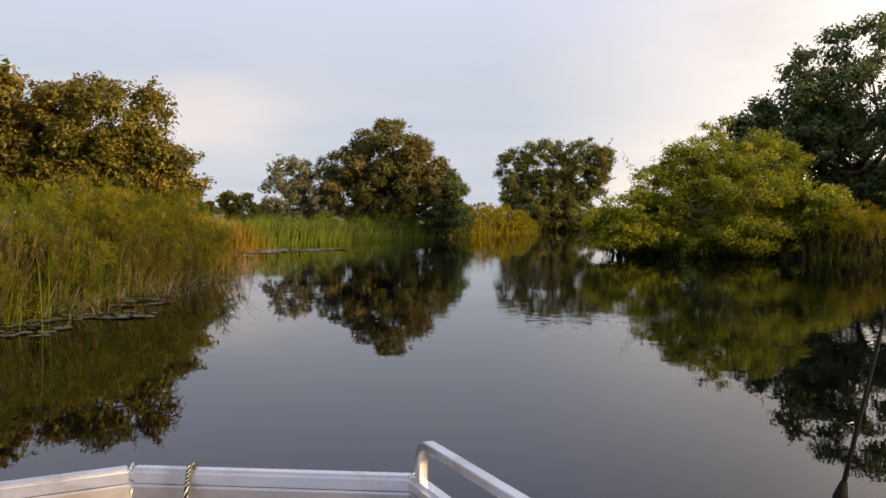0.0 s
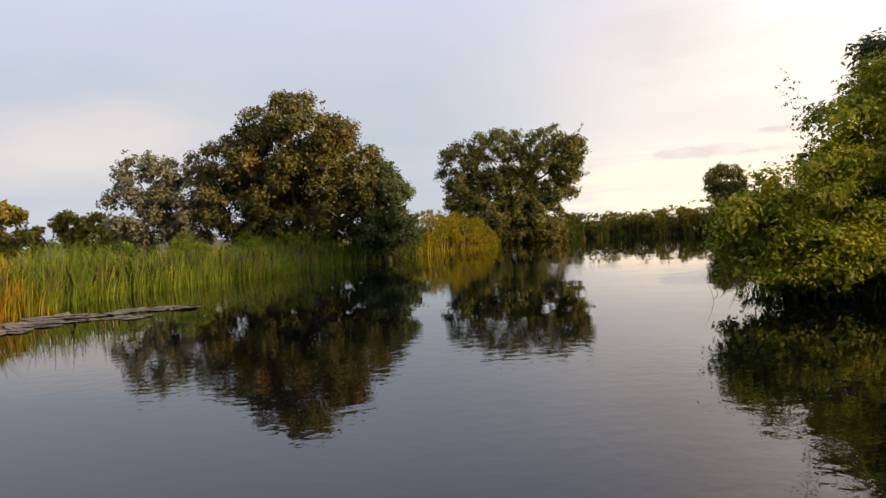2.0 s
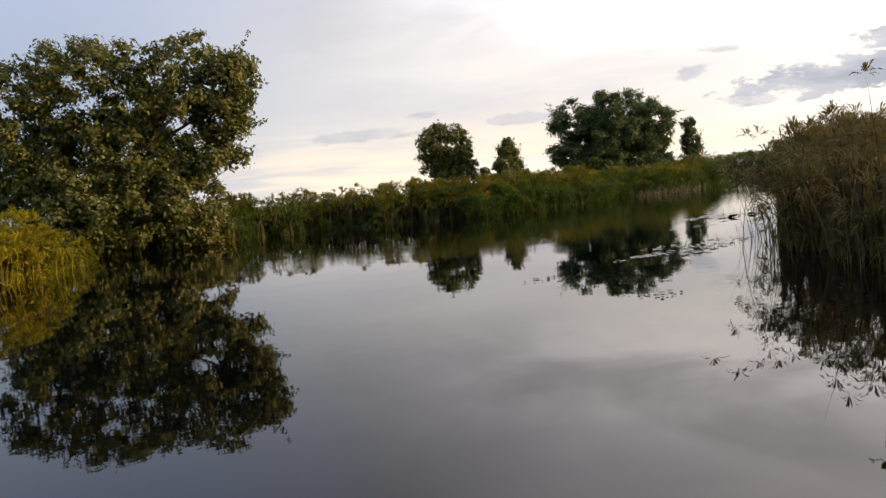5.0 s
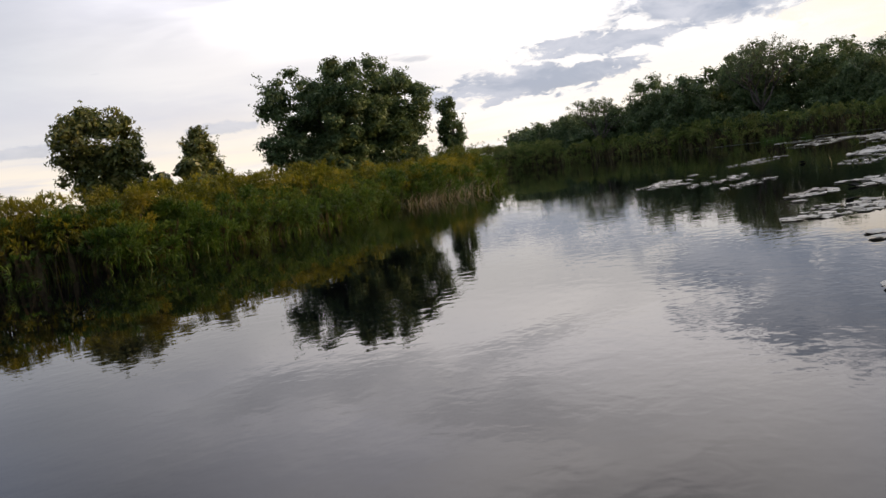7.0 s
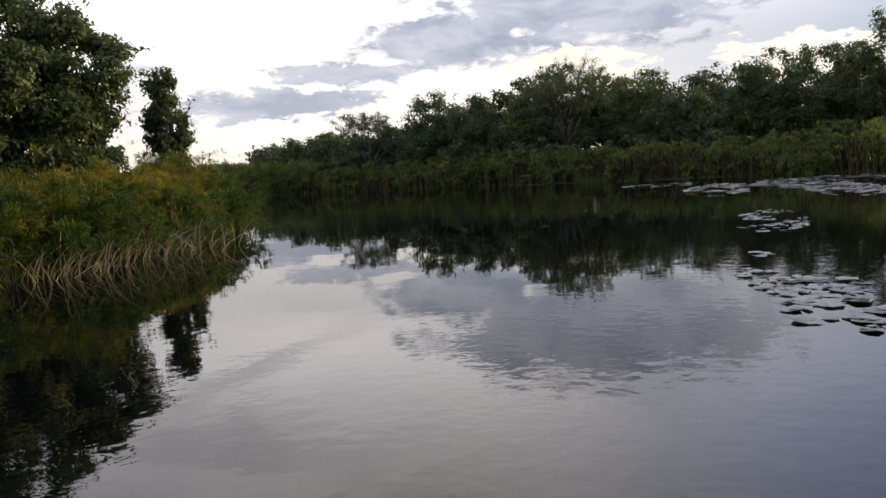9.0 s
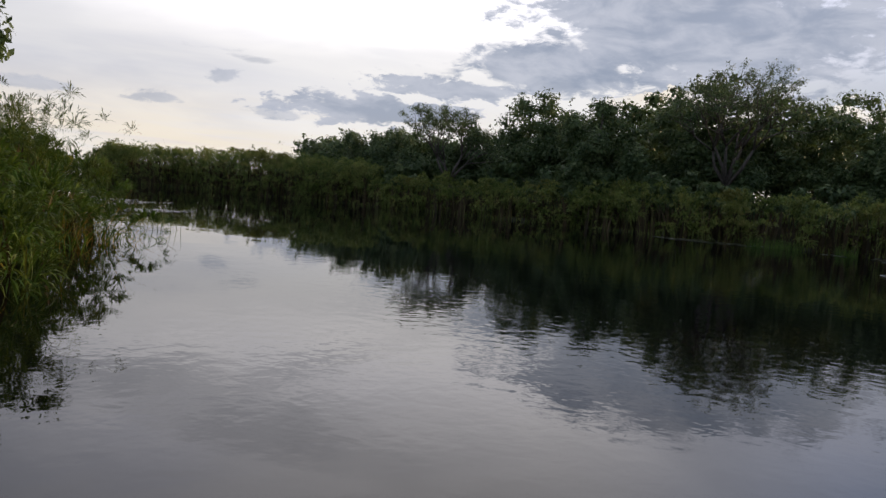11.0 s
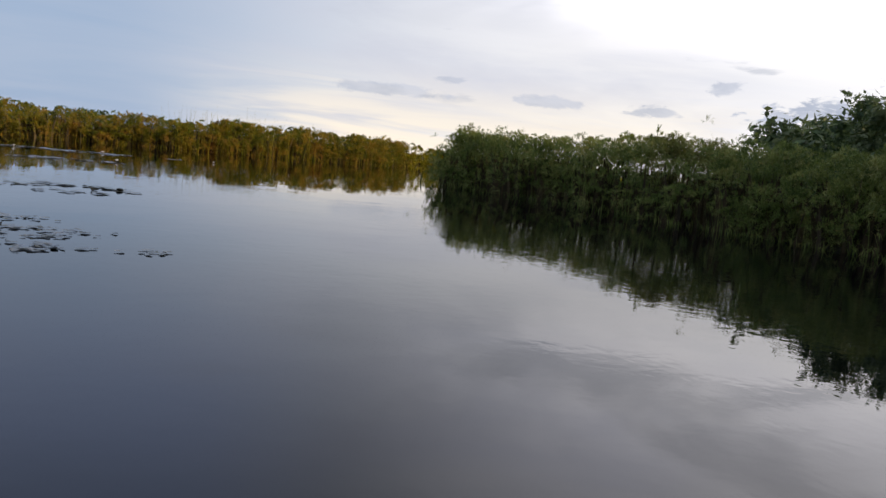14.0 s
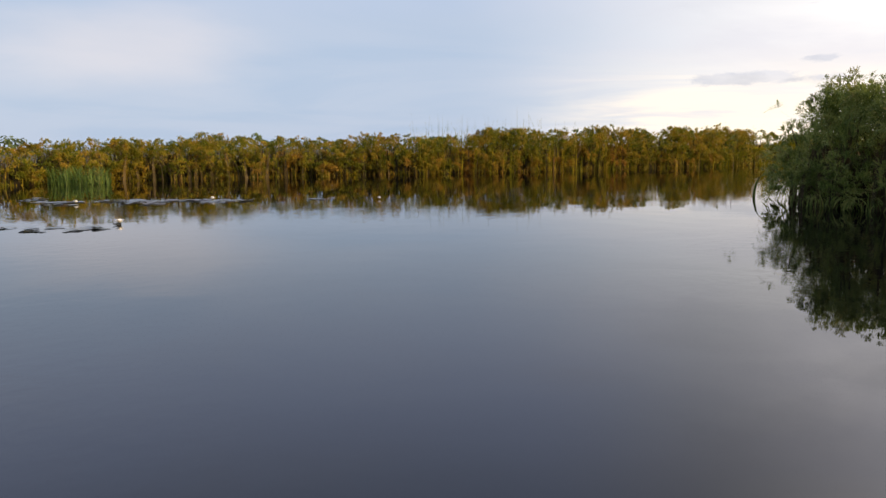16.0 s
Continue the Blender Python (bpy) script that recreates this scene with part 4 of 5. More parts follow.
# right of the start: fresh green thicket with a dark tall tree behind
tree("willow_thicket", "fresh green feathery thicket hanging over the water", 9.6, 34.2,
     [(0.9, 0.4, 2.9, 2.4, 2.0, 2.0), (-1.6, 0.0, 1.6, 1.8, 1.5, 1.3), (-2.6, -0.1, 1.1, 1.3, 1.1, 0.9), (3.2, -1.2, 2.4, 2.4, 2.0, 2.0), (2.6, 0.8, 4.4, 2.0, 1.9, 1.6), (-0.6, -0.4, 1.3, 2.7, 1.5, 1.1), (3.0, -1.6, 1.2, 2.2, 1.4, 1.1), (-1.2, -0.8, 0.8, 2.7, 1.0, 0.7), (-2.5, 0.0, 0.7, 1.2, 1.1, 0.6), (2.6, -3.0, 0.8, 2.0, 1.4, 0.9), (-0.8, -1.0, 0.55, 2.9, 0.8, 0.5), (1.8, -1.7, 0.45, 2.6, 0.9, 0.55), (-0.4, 1.7, 1.0, 1.2, 1.2, 0.9), (0.0, 0.2, 2.5, 1.8, 1.6, 1.4), (1.6, 0.8, 3.7, 1.8, 1.7, 1.5), (4.4, 0.6, 3.6, 1.8, 1.6, 1.6), (1.8, 3.4, 1.6, 1.6, 1.6, 1.5)], LEAF_GREEN, 41, 800, 110000, 0.05, 0.42, 0.16, 5, 0.7, sprays=420)
tree("willow_thicket", "low green bush trailing at the water's edge", 15.0, 31.6, [(0, 0, 1.6, 1.4, 1.3, 1.3), (-0.6, 1.0, 1.1, 1.2, 1.0, 1.1)], LEAF_GREEN, 42, 70, 12000, 0.08, 0.42, 0.1, 4)
tree("tall_dark_tree", "tall dense dark green tree", 22.8, 43.5,
     [(0, 0, 8.6, 4.6, 4.4, 3.5), (-5.4, 0.6, 5.8, 2.1, 2.1, 2.1), (-3.4, 0, 6.4, 3.0, 3.0, 3.0), (-4.6, -0.5, 4.0, 2.4, 2.4, 2.6), (0, 0, 4.6, 5.4, 4.6, 3.4), (4, -2, 7.6, 4.0, 4.0, 3.6), (-1, 0, 2.2, 5.0, 4.0, 2.0), (4, -3, 3.2, 4.0, 3.4, 3.0)], LEAF_DARK, 43, 420, 60000, 0.125, 0.85, 0.5, 2, sprays=150)
tree("tall_dark_tree", "dense dark tree set back from the bank", 27.5, 34.0, [(0, 0, 8.0, 4.6, 4.6, 3.6), (0, 0, 4.6, 5.2, 4.6, 3.4), (0, 0, 2.0, 5.0, 4.2, 2.0)], LEAF_DARK, 44, 130, 14000, 0.19, 1.0, 0.45)

# unseen trees, added to keep the sun off the left reeds' foot
for i, (bx, by) in enumerate(((23.5, -4.5), (22.0, 3.0))):
    tree("tall_dark_tree", "unseen dark green tree added to shade the left bank", bx, by, [(0, 0, 7.6, 4.0, 4.0, 3.2), (0, 0, 4.4, 4.4, 4.2, 3.2), (0, 0, 2.0, 4.2, 4.0, 2.0)], LEAF_DARK, 46 + i, 130, 12000, 0.2, 1.0, 0.42)

# the wood along the eastern bank
WOOD = [(103.8, 114, 7.1, 4.5, "pale"), (110, 110.5, 9.0, 3.8, "dark"), (104.5, 104, 8.1, 3.2, "dark"), (111, 99, 11.2, 4.2, "dark"), (111, 90.5, 10.0, 3.9, "dark"),
        (104.0, 79.5, 9.6, 4.0, "dark"), (108.5, 120.5, 5.9, 3.0, "dark"), (109, 124.5, 6.0, 3.2, "dark"), (112, 130.5, 5.3, 3.2, "dark"), (118.5, 135.5, 5.5, 2.8, "dark"),
        (121, 128, 6.2, 4.2, "dark"), (124, 118, 6.6, 4.6, "dark"), (124, 104, 11.0, 5.0, "dark"), (122, 92, 10.5, 5.0, "dark"), (116, 82, 10.0, 4.6, "dark"),
        (112, 72, 9.4, 4.4, "dark"), (108.5, 107, 8.2, 3.4, "dark"), (106, 96.5, 10.2, 3.6, "pale"), (105.5, 86.5, 7.4, 3.0, "dark"), (103, 72.3, 11.4, 4.2, "dark"),
        (115.5, 105, 9.4, 4.0, "dark"), (116, 94.5, 10.2, 4.2, "dark"), (110, 85, 9.0, 3.8, "dark"), (108.5, 75.5, 10.2, 3.8, "dark"), (116, 121.5, 5.8, 3.4, "dark"), (110.5, 116.3, 6.4, 3.2, "dark"), (109.5, 98.0, 6.8, 3.2, "dark"), (116, 126, 6.1, 3.4, "dark"), (98, 62, 7.5, 3.6, "dark"), (86, 58, 7.0, 3.6, "dark")]
for i, (bx, by, h, r, kind) in enumerate(WOOD):
    lobes = [(0, 0, h * 0.70, r * 0.8, r * 0.8, h * 0.29), (r * 0.4, r * 0.3, h * 0.52, r * 0.85, r * 0.75, h * 0.27), (-r * 0.4, -r * 0.35, h * 0.47, r * 0.85, r * 0.75, h * 0.28),
             (0, 0, h * 0.30, r * 1.1, r * 1.1, h * 0.24), (0, r * 0.5, h * 0.14, r * 1.0, r * 1.0, h * 0.14)]
    if kind == "pale":
        ob = branching_tree("bare_tree", "half-bare tree with fine branches against the sky", bx, by, h, r, 60 + i, LEAF_DARK)
    else:
        near = bx < 111.5
        ob = tree("wood_tree", "dark green tree of the riverside wood", bx, by, lobes, LEAF_DARK, 60 + i, int(90 + r * 26) if near else int(50 + r * 16), int((9000 + r * 3200) if near else (3600 + r * 1200)), 0.115 if near else 0.2, 0.85 if near else 1.1, 0.3, sprays=110 if near else 20)
    ob["group"] = "trees of the riverside wood"
for i, (bx, by, h, r) in enumerate([(104.2, 98.2, 3.8, 2.3), (103, 100, 3.4, 2.2), (102.5, 96, 3.2, 2.0), (103.5, 91, 3.6, 2.2), (101.5, 84, 3.2, 2.0), (101, 76, 3.4, 2.2), (105, 109.5, 4.0, 2.2), (105.5, 118.5, 3.2, 2.0), (107.5, 121.5, 3.6, 2.2), (109, 127.5, 3.4, 2.2), (111, 133, 3.4, 2.2)]):
    ob = tree("shrub", "dark green shrub at the foot of the wood", bx, by, [(0, 0, h * 0.6, r, r, h * 0.4), (0.4, -0.3, h * 0.3, r * 1.1, r, h * 0.3)], LEAF_DARK, 120 + i, 34, 4200, 0.17, 0.6, 0.1, 3, limbs=4, category="shrub")
    ob["group"] = "shrubs of the riverside wood"


def far_woods():
    """Low tree line on the horizon."""
    rng = np.random.default_rng(91)
    sets = []
    for az in np.arange(-70, 130, 1.3):
        d = bearing(az + rng.normal(0, 0.5))
        if noise.noise((az * 0.09, 2.2, 0.4)) < -0.3:
            continue
        q = Vector((55, 95, 0)) + d * rng.uniform(330, 470)
        h = rng.uniform(3.5, 8.0)
        c = np.array([(q.x + rng.normal(0, 4), q.y + rng.normal(0, 4), rng.uniform(0.2, 0.85) * h) for _ in range(14)])
        v, f = leaves_on(c, rng.uniform(1.4, 2.6, 14), 160, 0.95, rng)
        sets.append((v, f.tolist()))
    v, f = join(sets)
    tagged(mesh_object("far_woods", v, f, LEAF_DARK), "hazy dark tree line far beyond the marsh", "trees", kind="stuff")


far_woods()

# ---- things on the water ----


def pads(name, label, spots, mat, seed, radius=0.16, curl=0.05, category="lily pads"):
    """Floating leaves, notched and a little curled; spots are (x, y, rx, ry, count)."""
    rng = np.random.default_rng(seed)
    vs, fs = [], []
    for cx, cy, rx, ry, n in spots:
        for _ in range(n):
            a, r = rng.uniform(0, 2 * math.pi), math.sqrt(rng.random())
            px, py = cx + math.cos(a) * r * rx, cy + math.sin(a) * r * ry
            if noise.noise((px * 0.55, py * 1.1, 4.4)) < -0.08:
                continue
            s, turn = radius * rng.uniform(0.5, 1.4), rng.uniform(0, 2 * math.pi)
            tilt = rng.normal(0, curl)
            o = len(vs)
            vs.append((px, py, 0.012))
            for k in range(9):
                t = turn + 0.25 + k * (2 * math.pi - 0.5) / 8
                vs.append((px + math.cos(t) * s, py + math.sin(t) * s * 0.9, max(0.006, 0.010 + rng.random() * 0.018 + tilt * s * math.cos(t - turn) * (1 if rng.random() < 0.9 else 2.5))))
            fs += [(o, o + k, o + k + 1) for k in range(1, 9)]
    return tagged(mesh_object(name, vs, fs, mat), label, category, kind="stuff")


def stalks(name, label, spots, mat, seed, height=0.3, width=0.012, category="water plants"):
    """Thin stems with a bud that stand out of the water."""
    rng = np.random.default_rng(seed)
    sets = []
    for cx, cy, rx, ry, n in spots:
        a, r = rng.uniform(0, 2 * np.pi, n), np.sqrt(rng.random(n))
        p = np.column_stack([cx + np.cos(a) * r * rx, cy + np.sin(a) * r * ry, np.full(n, -0.05)])
        sets.append(blades(p, rng.uniform(0.4, 1.3, n) * height, np.full(n, width), rng.uniform(0, 0.3, n), rng.uniform(0, 0.4, n), rng.uniform(0, 6.28, n)))
    v, f = join(sets)
    return tagged(mesh_object(name, v, f, mat), label, category, kind="stuff")


pads("floating_mat", "muddy brown mat of dead stems at the reeds' edge", [(-9.2, 35.5, 1.9, 2.2, 420), (-7.4, 38.2, 1.9, 1.3, 300), (-5.8, 39.8, 1.2, 0.6, 110), (-8.0, 33.6, 1.6, 1.2, 160)], MATTED, 201, 0.17, curl=0.06, category="mat")
pads("lily_pads", "thin pads and scum beside the near reeds", [(-6.0, 12.2, 0.9, 1.1, 60), (-5.6, 13.6, 0.8, 0.5, 40), (-5.9, 15.5, 0.5, 0.8, 24)], PAD, 202, 0.10)
pads("lily_pads", "line of pads trailing from the papyrus point", [(19.6, 61.4, 2.4, 0.5, 150), (20.6, 62.4, 1.6, 0.6, 80), (24.2, 66.2, 0.7, 0.2, 10)], PAD, 203, 0.07, curl=0.02)
pads("lily_pads", "scattered pads and drift weed past the point", [(38.2, 71.8, 4.6, 1.5, 420), (46.5, 79.6, 2.6, 0.9, 100), (33.2, 69.7, 2.2, 0.7, 110), (29.5, 68.4, 3.0, 1.0, 130), (26.5, 66.4, 1.6, 0.5, 50)], PAD, 204, 0.13, curl=0.03)
pads("drift_weed", "small tangles of drifting brown weed", [(15.2, 60.7, 0.55, 0.35, 34), (14.8, 59.6, 0.5, 0.2, 26), (14.8, 57.9, 0.4, 0.55, 40), (16.2, 59.9, 0.3, 0.2, 12), (-1.2, 11, 0.3, 0.1, 4), (-4.0, 24.5, 0.3, 0.12, 14)], DEBRIS, 205, 0.024, curl=0.06, category="weed")
pads("lily_pads", "long pale mats of pads under the southern bank", [(76, 82.5, 6.5, 1.4, 520), (80, 79.5, 6.5, 1.6, 560), (72, 77.5, 6, 1.4, 460), (84, 76, 5, 2, 420), (84, 86, 2.5, 2.2, 160), (58.5, 75.4, 5, 0.9, 240), (66, 71.5, 10, 1.4, 380)], PAD, 206, 0.19)
pads("lily_pads", "thin streaks of small pads on the dark reach", [(57.5, 80.5, 3.4, 0.8, 130), (49, 80.5, 2.4, 0.5, 60), (46, 77.8, 2.6, 0.6, 70), (43.5, 76, 2.0, 0.5, 50), (49, 74.3, 4, 0.9, 150)], PAD, 214, 0.10, curl=0.03)
pads("lily_pads", "lily pads thick over the bay", [(75.5, 117.5, 4.2, 2.4, 420), (78.5, 119.3, 3.2, 1.8, 300), (73.0, 113.5, 2.6, 2.0, 190), (73.4, 110.2, 1.0, 0.7, 30), (76.6, 112.2, 1.6, 0.9, 130), (71, 109.5, 1.4, 1.6, 60), (70, 106.5, 1.4, 1.4, 40), (80.5, 117.0, 1.8, 0.7, 90), (74.0, 121.5, 3.4, 1.2, 170)], PAD, 207, 0.085, curl=0.02)
pads("lily_pads", "streaks of pads on the open reach", [(81, 127, 2.2, 1.4, 90), (80, 142, 4.2, 0.9, 120), (76, 141, 3.0, 0.7, 80), (82, 151, 3.8, 1.2, 210), (74, 153, 4.5, 1.6, 220), (88.5, 151.5, 1.0, 0.3, 16), (78, 134, 2.0, 0.6, 40)], PAD, 208, 0.17)
pads("floating_mat", "strip of dead pads under the eastern bank", [(95.2, 87, 1.6, 4.0, 210), (97.5, 96, 1.0, 3.5, 110)], PAD, 209, 0.16, category="mat")
stalks("lily_stalks", "thin bud stalks standing among the pads", [(74, 113, 2.6, 2.6, 60), (78, 118, 2.5, 2, 60), (76.5, 112.5, 1.6, 1.0, 26), (20, 61.8, 1.4, 0.3, 12), (30, 68.5, 2.2, 1.0, 24), (66, 79, 6, 1.2, 40), (48, 75, 4, 1.2, 24), (100.2, 147.2, 0.4, 0.2, 5)], DEBRIS, 210, 0.26, 0.014)
stalks("drowned_reeds", "sparse drowned reed stems off the point", [(70.4, 105.4, 0.7, 0.7, 20), (73.2, 109.4, 0.5, 0.5, 9), (74.5, 110.4, 0.4, 0.4, 7), (69.3, 107.4, 0.7, 1.0, 14)], REED_DARK, 211, 0.8, 0.012)
stalks("floating_grass", "bright tuft of floating grass below the bank", [(97, 92.5, 0.5, 1.3, 260), (96.2, 89.4, 0.3, 0.5, 90)], SEDGE, 212, 0.55, 0.03)
stalks("floating_grass", "pale green water grass at the head of the bay", [(74.5, 166, 1.6, 0.8, 420)], SEDGE, 213, 0.9, 0.04)


def raised_leaf(x, y, s, seed):
    """A dark lily leaf folded up out of the water on its stem's side."""
    rng = np.random.default_rng(seed)
    fold, wave, rings, spokes = rng.uniform(0.15, 0.5), rng.uniform(0, 6.28), 4, 14
    bm = bmesh.new()
    sides = []
    for lift in (0.0, 0.012):
        grid = [[bm.verts.new((0, 0, lift))] * spokes]
        for i in range(1, rings + 1):
            row = []
            for k in range(spokes):
                a = 0.2 + k * (2 * math.pi - 0.4) / (spokes - 1)
                q = s * i / rings * (1 + 0.08 * math.sin(5 * a + wave))
                row.append(bm.verts.new((math.cos(a) * q, math.sin(a) * q * 0.8, lift + fold * abs(math.sin(a)) * q * i / rings + 0.06 * s * math.sin(3 * a + wave) * i / rings)))
            grid.append(row)
        sides.append(grid)
    for g, flip in zip(sides, (True, False)):
        for i in range(rings):
            for k in range(spokes - 1):
                f = [g[i][k], g[i + 1][k], g[i + 1][k + 1]] + ([g[i][k + 1]] if i else [])
                bm.faces.new(f[::-1] if flip else f)
    lo, hi = sides
    for k in range(spokes - 1):
        bm.faces.new((lo[-1][k], lo[-1][k + 1], hi[-1][k + 1], hi[-1][k]))
    for k in (0, spokes - 1):
        for i in range(rings):
            f = [lo[i][k], lo[i + 1][k], hi[i + 1][k], hi[i][k]]
            bm.faces.new(f if k else f[::-1])
    root = mesh_from(bm, "raised_lily_leaf", WET_LEAF)
    root.matrix_basis = pose(x, y, s * 0.08, rng.normal(0, 6), rng.uniform(-16, -3), rng.uniform(0, 360))
    return tagged(root, "dark curled lily leaf raised above the water", "lily leaf", "raised lily leaves")


def mesh_from(bm, name, mat):
    me = bpy.data.meshes.new(name)
    bm.to_mesh(me)
    bm.free()
    me.materials.append(mat)
    return new(name, me)


for i, (x, y, s) in enumerate([(27.6, 67.6, 0.15), (28.7, 67.8, 0.13), (31.0, 69.0, 0.13), (36.5, 71.6, 0.14), (39.6, 72.3, 0.13), (35.2, 71.4, 0.12), (73.2, 109.5, 0.12), (74.5, 110.3, 0.12), (74.2, 114.3, 0.15), (80.0, 119.1, 0.17), (78.7, 116.9, 0.15), (78.9, 123.4, 0.14), (76.5, 117.5, 0.13),
                               (77.8, 118.6, 0.13), (75.4, 119.6, 0.15), (72.0, 111.0, 0.13), (75.6, 111.2, 0.14), (82.0, 126.9, 0.11), (82.6, 127.2, 0.09), (84.2, 142.9, 0.11), (52, 77.0, 0.12)]):
    raised_leaf(x, y, s, 300 + i)


def lily_flower(x, y, s):
    """A white water lily: a green cup and two rings of pointed petals."""
    root = new("water_lily")
    root.location = (x, y, 0.03)
    tagged(root, "white water lily open on the river", "water lily", "white water lilies")
    bm = bmesh.new()
    bmesh.ops.create_cone(bm, cap_ends=True, segments=8, radius1=s * 0.18, radius2=s * 0.35, depth=s * 0.3)
    part("cup", bm, PAD, root)
    for ring, (tilt, length, n) in enumerate(((28, 1.0, 9), (58, 0.8, 7))):
        for k in range(n):
            bm = bmesh.new()
            v = [bm.verts.new(c) for c in ((0, 0, 0), (length * s * 0.5, -0.16 * s, 0.04 * s), (length * s, 0, 0.12 * s), (length * s * 0.5, 0.16 * s, 0.04 * s), (length * s * 0.5, 0, -0.03 * s))]
            for a, b in ((0, 1), (1, 2), (2, 3), (3, 0)):
                bm.faces.new((v[a], v[b], v[4]))
            p = part("petal", bm, PETAL, root)
            p.matrix_basis = pose(0, 0, s * 0.1, 0, -tilt, 360 * (k + 0.5 * ring) / n)


for x, y, s in ((84.2, 143.1, 0.13), (84.4, 151.6, 0.13), (80.3, 150.6, 0.13), (76.0, 127.0, 0.10), (70.5, 152.5, 0.12), (90.0, 151.0, 0.09)):
    lily_flower(x, y, s)

# ---- the boat that carries the camera, where the trip begins ----
BOAT = pose(-1.22, 0.24, 0.0, 0, 0, -12.7) @ Matrix.Translation((-0.04, 2.82, 0)) @ Matrix.Diagonal((1.09, 1.06, 1, 1)) @ Matrix.Translation((0.04, -2.82, 0))
GUNWALE = [(-1.45, -1.3), (-1.52, 0.4), (-1.28, 2.13), (-0.54, 2.74), (0.47, 2.875), (1.21, 1.9), (1.42, 0.4), (1.40, -1.3)]


def inset(line, d):
    """The line moved inboard by d, corner by corner."""
    out = []
    for i, p in enumerate(line):
        p = Vector(p)
        a = (p - Vector(line[i - 1])).normalized() if i else None
        b = (Vector(line[i + 1]) - p).normalized() if i < len(line) - 1 else None
        a, b = a or b, b or a
        n = Vector((a.y, -a.x)) + Vector((b.y, -b.x))
        n = n / max(n.length_squared / 2, 1e-6)
        out.append(tuple(p + n * d))
    return out


def bar(a, b, w, h, bevel=0.006):
    """A rounded square tube from a to b (centres), w wide and h high."""
    a, b = Vector(a), Vector(b)
    bm = bmesh.new()
    bmesh.ops.create_cube(bm, size=1)
    bmesh.ops.scale(bm, vec=((b - a).length, w, h), verts=bm.verts)
    bmesh.ops.bevel(bm, geom=bm.edges[:], offset=bevel, segments=2, affect="EDGES")
    turn = (b - a).to_track_quat("X", "Z").to_matrix().to_4x4()
    bmesh.ops.transform(bm, matrix=Matrix.Translation((a + b) / 2) @ turn, verts=bm.verts)
    return bm


def sheet(quad, thick=0.004):
    """A metal plate with its four corners given."""
    q = [Vector(p) for p in quad]
    n = (q[1] - q[0]).cross(q[3] - q[0]).normalized() * thick
    bm = bmesh.new()
    lo, hi = [bm.verts.new(p) for p in q], [bm.verts.new(p + n) for p in q]
    bm.faces.new(lo[::-1])
    bm.faces.new(hi)
    for i in range(4):
        bm.faces.new((lo[i], lo[(i + 1) % 4], hi[(i + 1) % 4], hi[i]))
    return bm


def bead(points, r=0.008, seed=1):
    """A lumpy weld bead along points."""
    rng = random.Random(seed)
    pts, rad = [], []
    for a, b in zip(points[:-1], points[1:]):
        a, b = Vector(a), Vector(b)
        n = max(4, int((b - a).length / 0.02))
        for k in range(n):
            pts.append(a.lerp(b, k / n) + Vector((rng.gauss(0, 0.0012), rng.gauss(0, 0.0012), rng.gauss(0, 0.0012))))
            rad.append(r * rng.uniform(0.7, 1.25))
    pts.append(Vector(points[-1]))
    rad.append(r)
    return tube(pts, rad, 6)


def add_tube(name, points, radii, mat, parent, label="", sides=8, smooth=True):
    v, f = tube(points, radii, sides)
    ob = mesh_object(name, v, f, mat, parent, smooth)
    if label:
        ob["label"] = label
    return ob


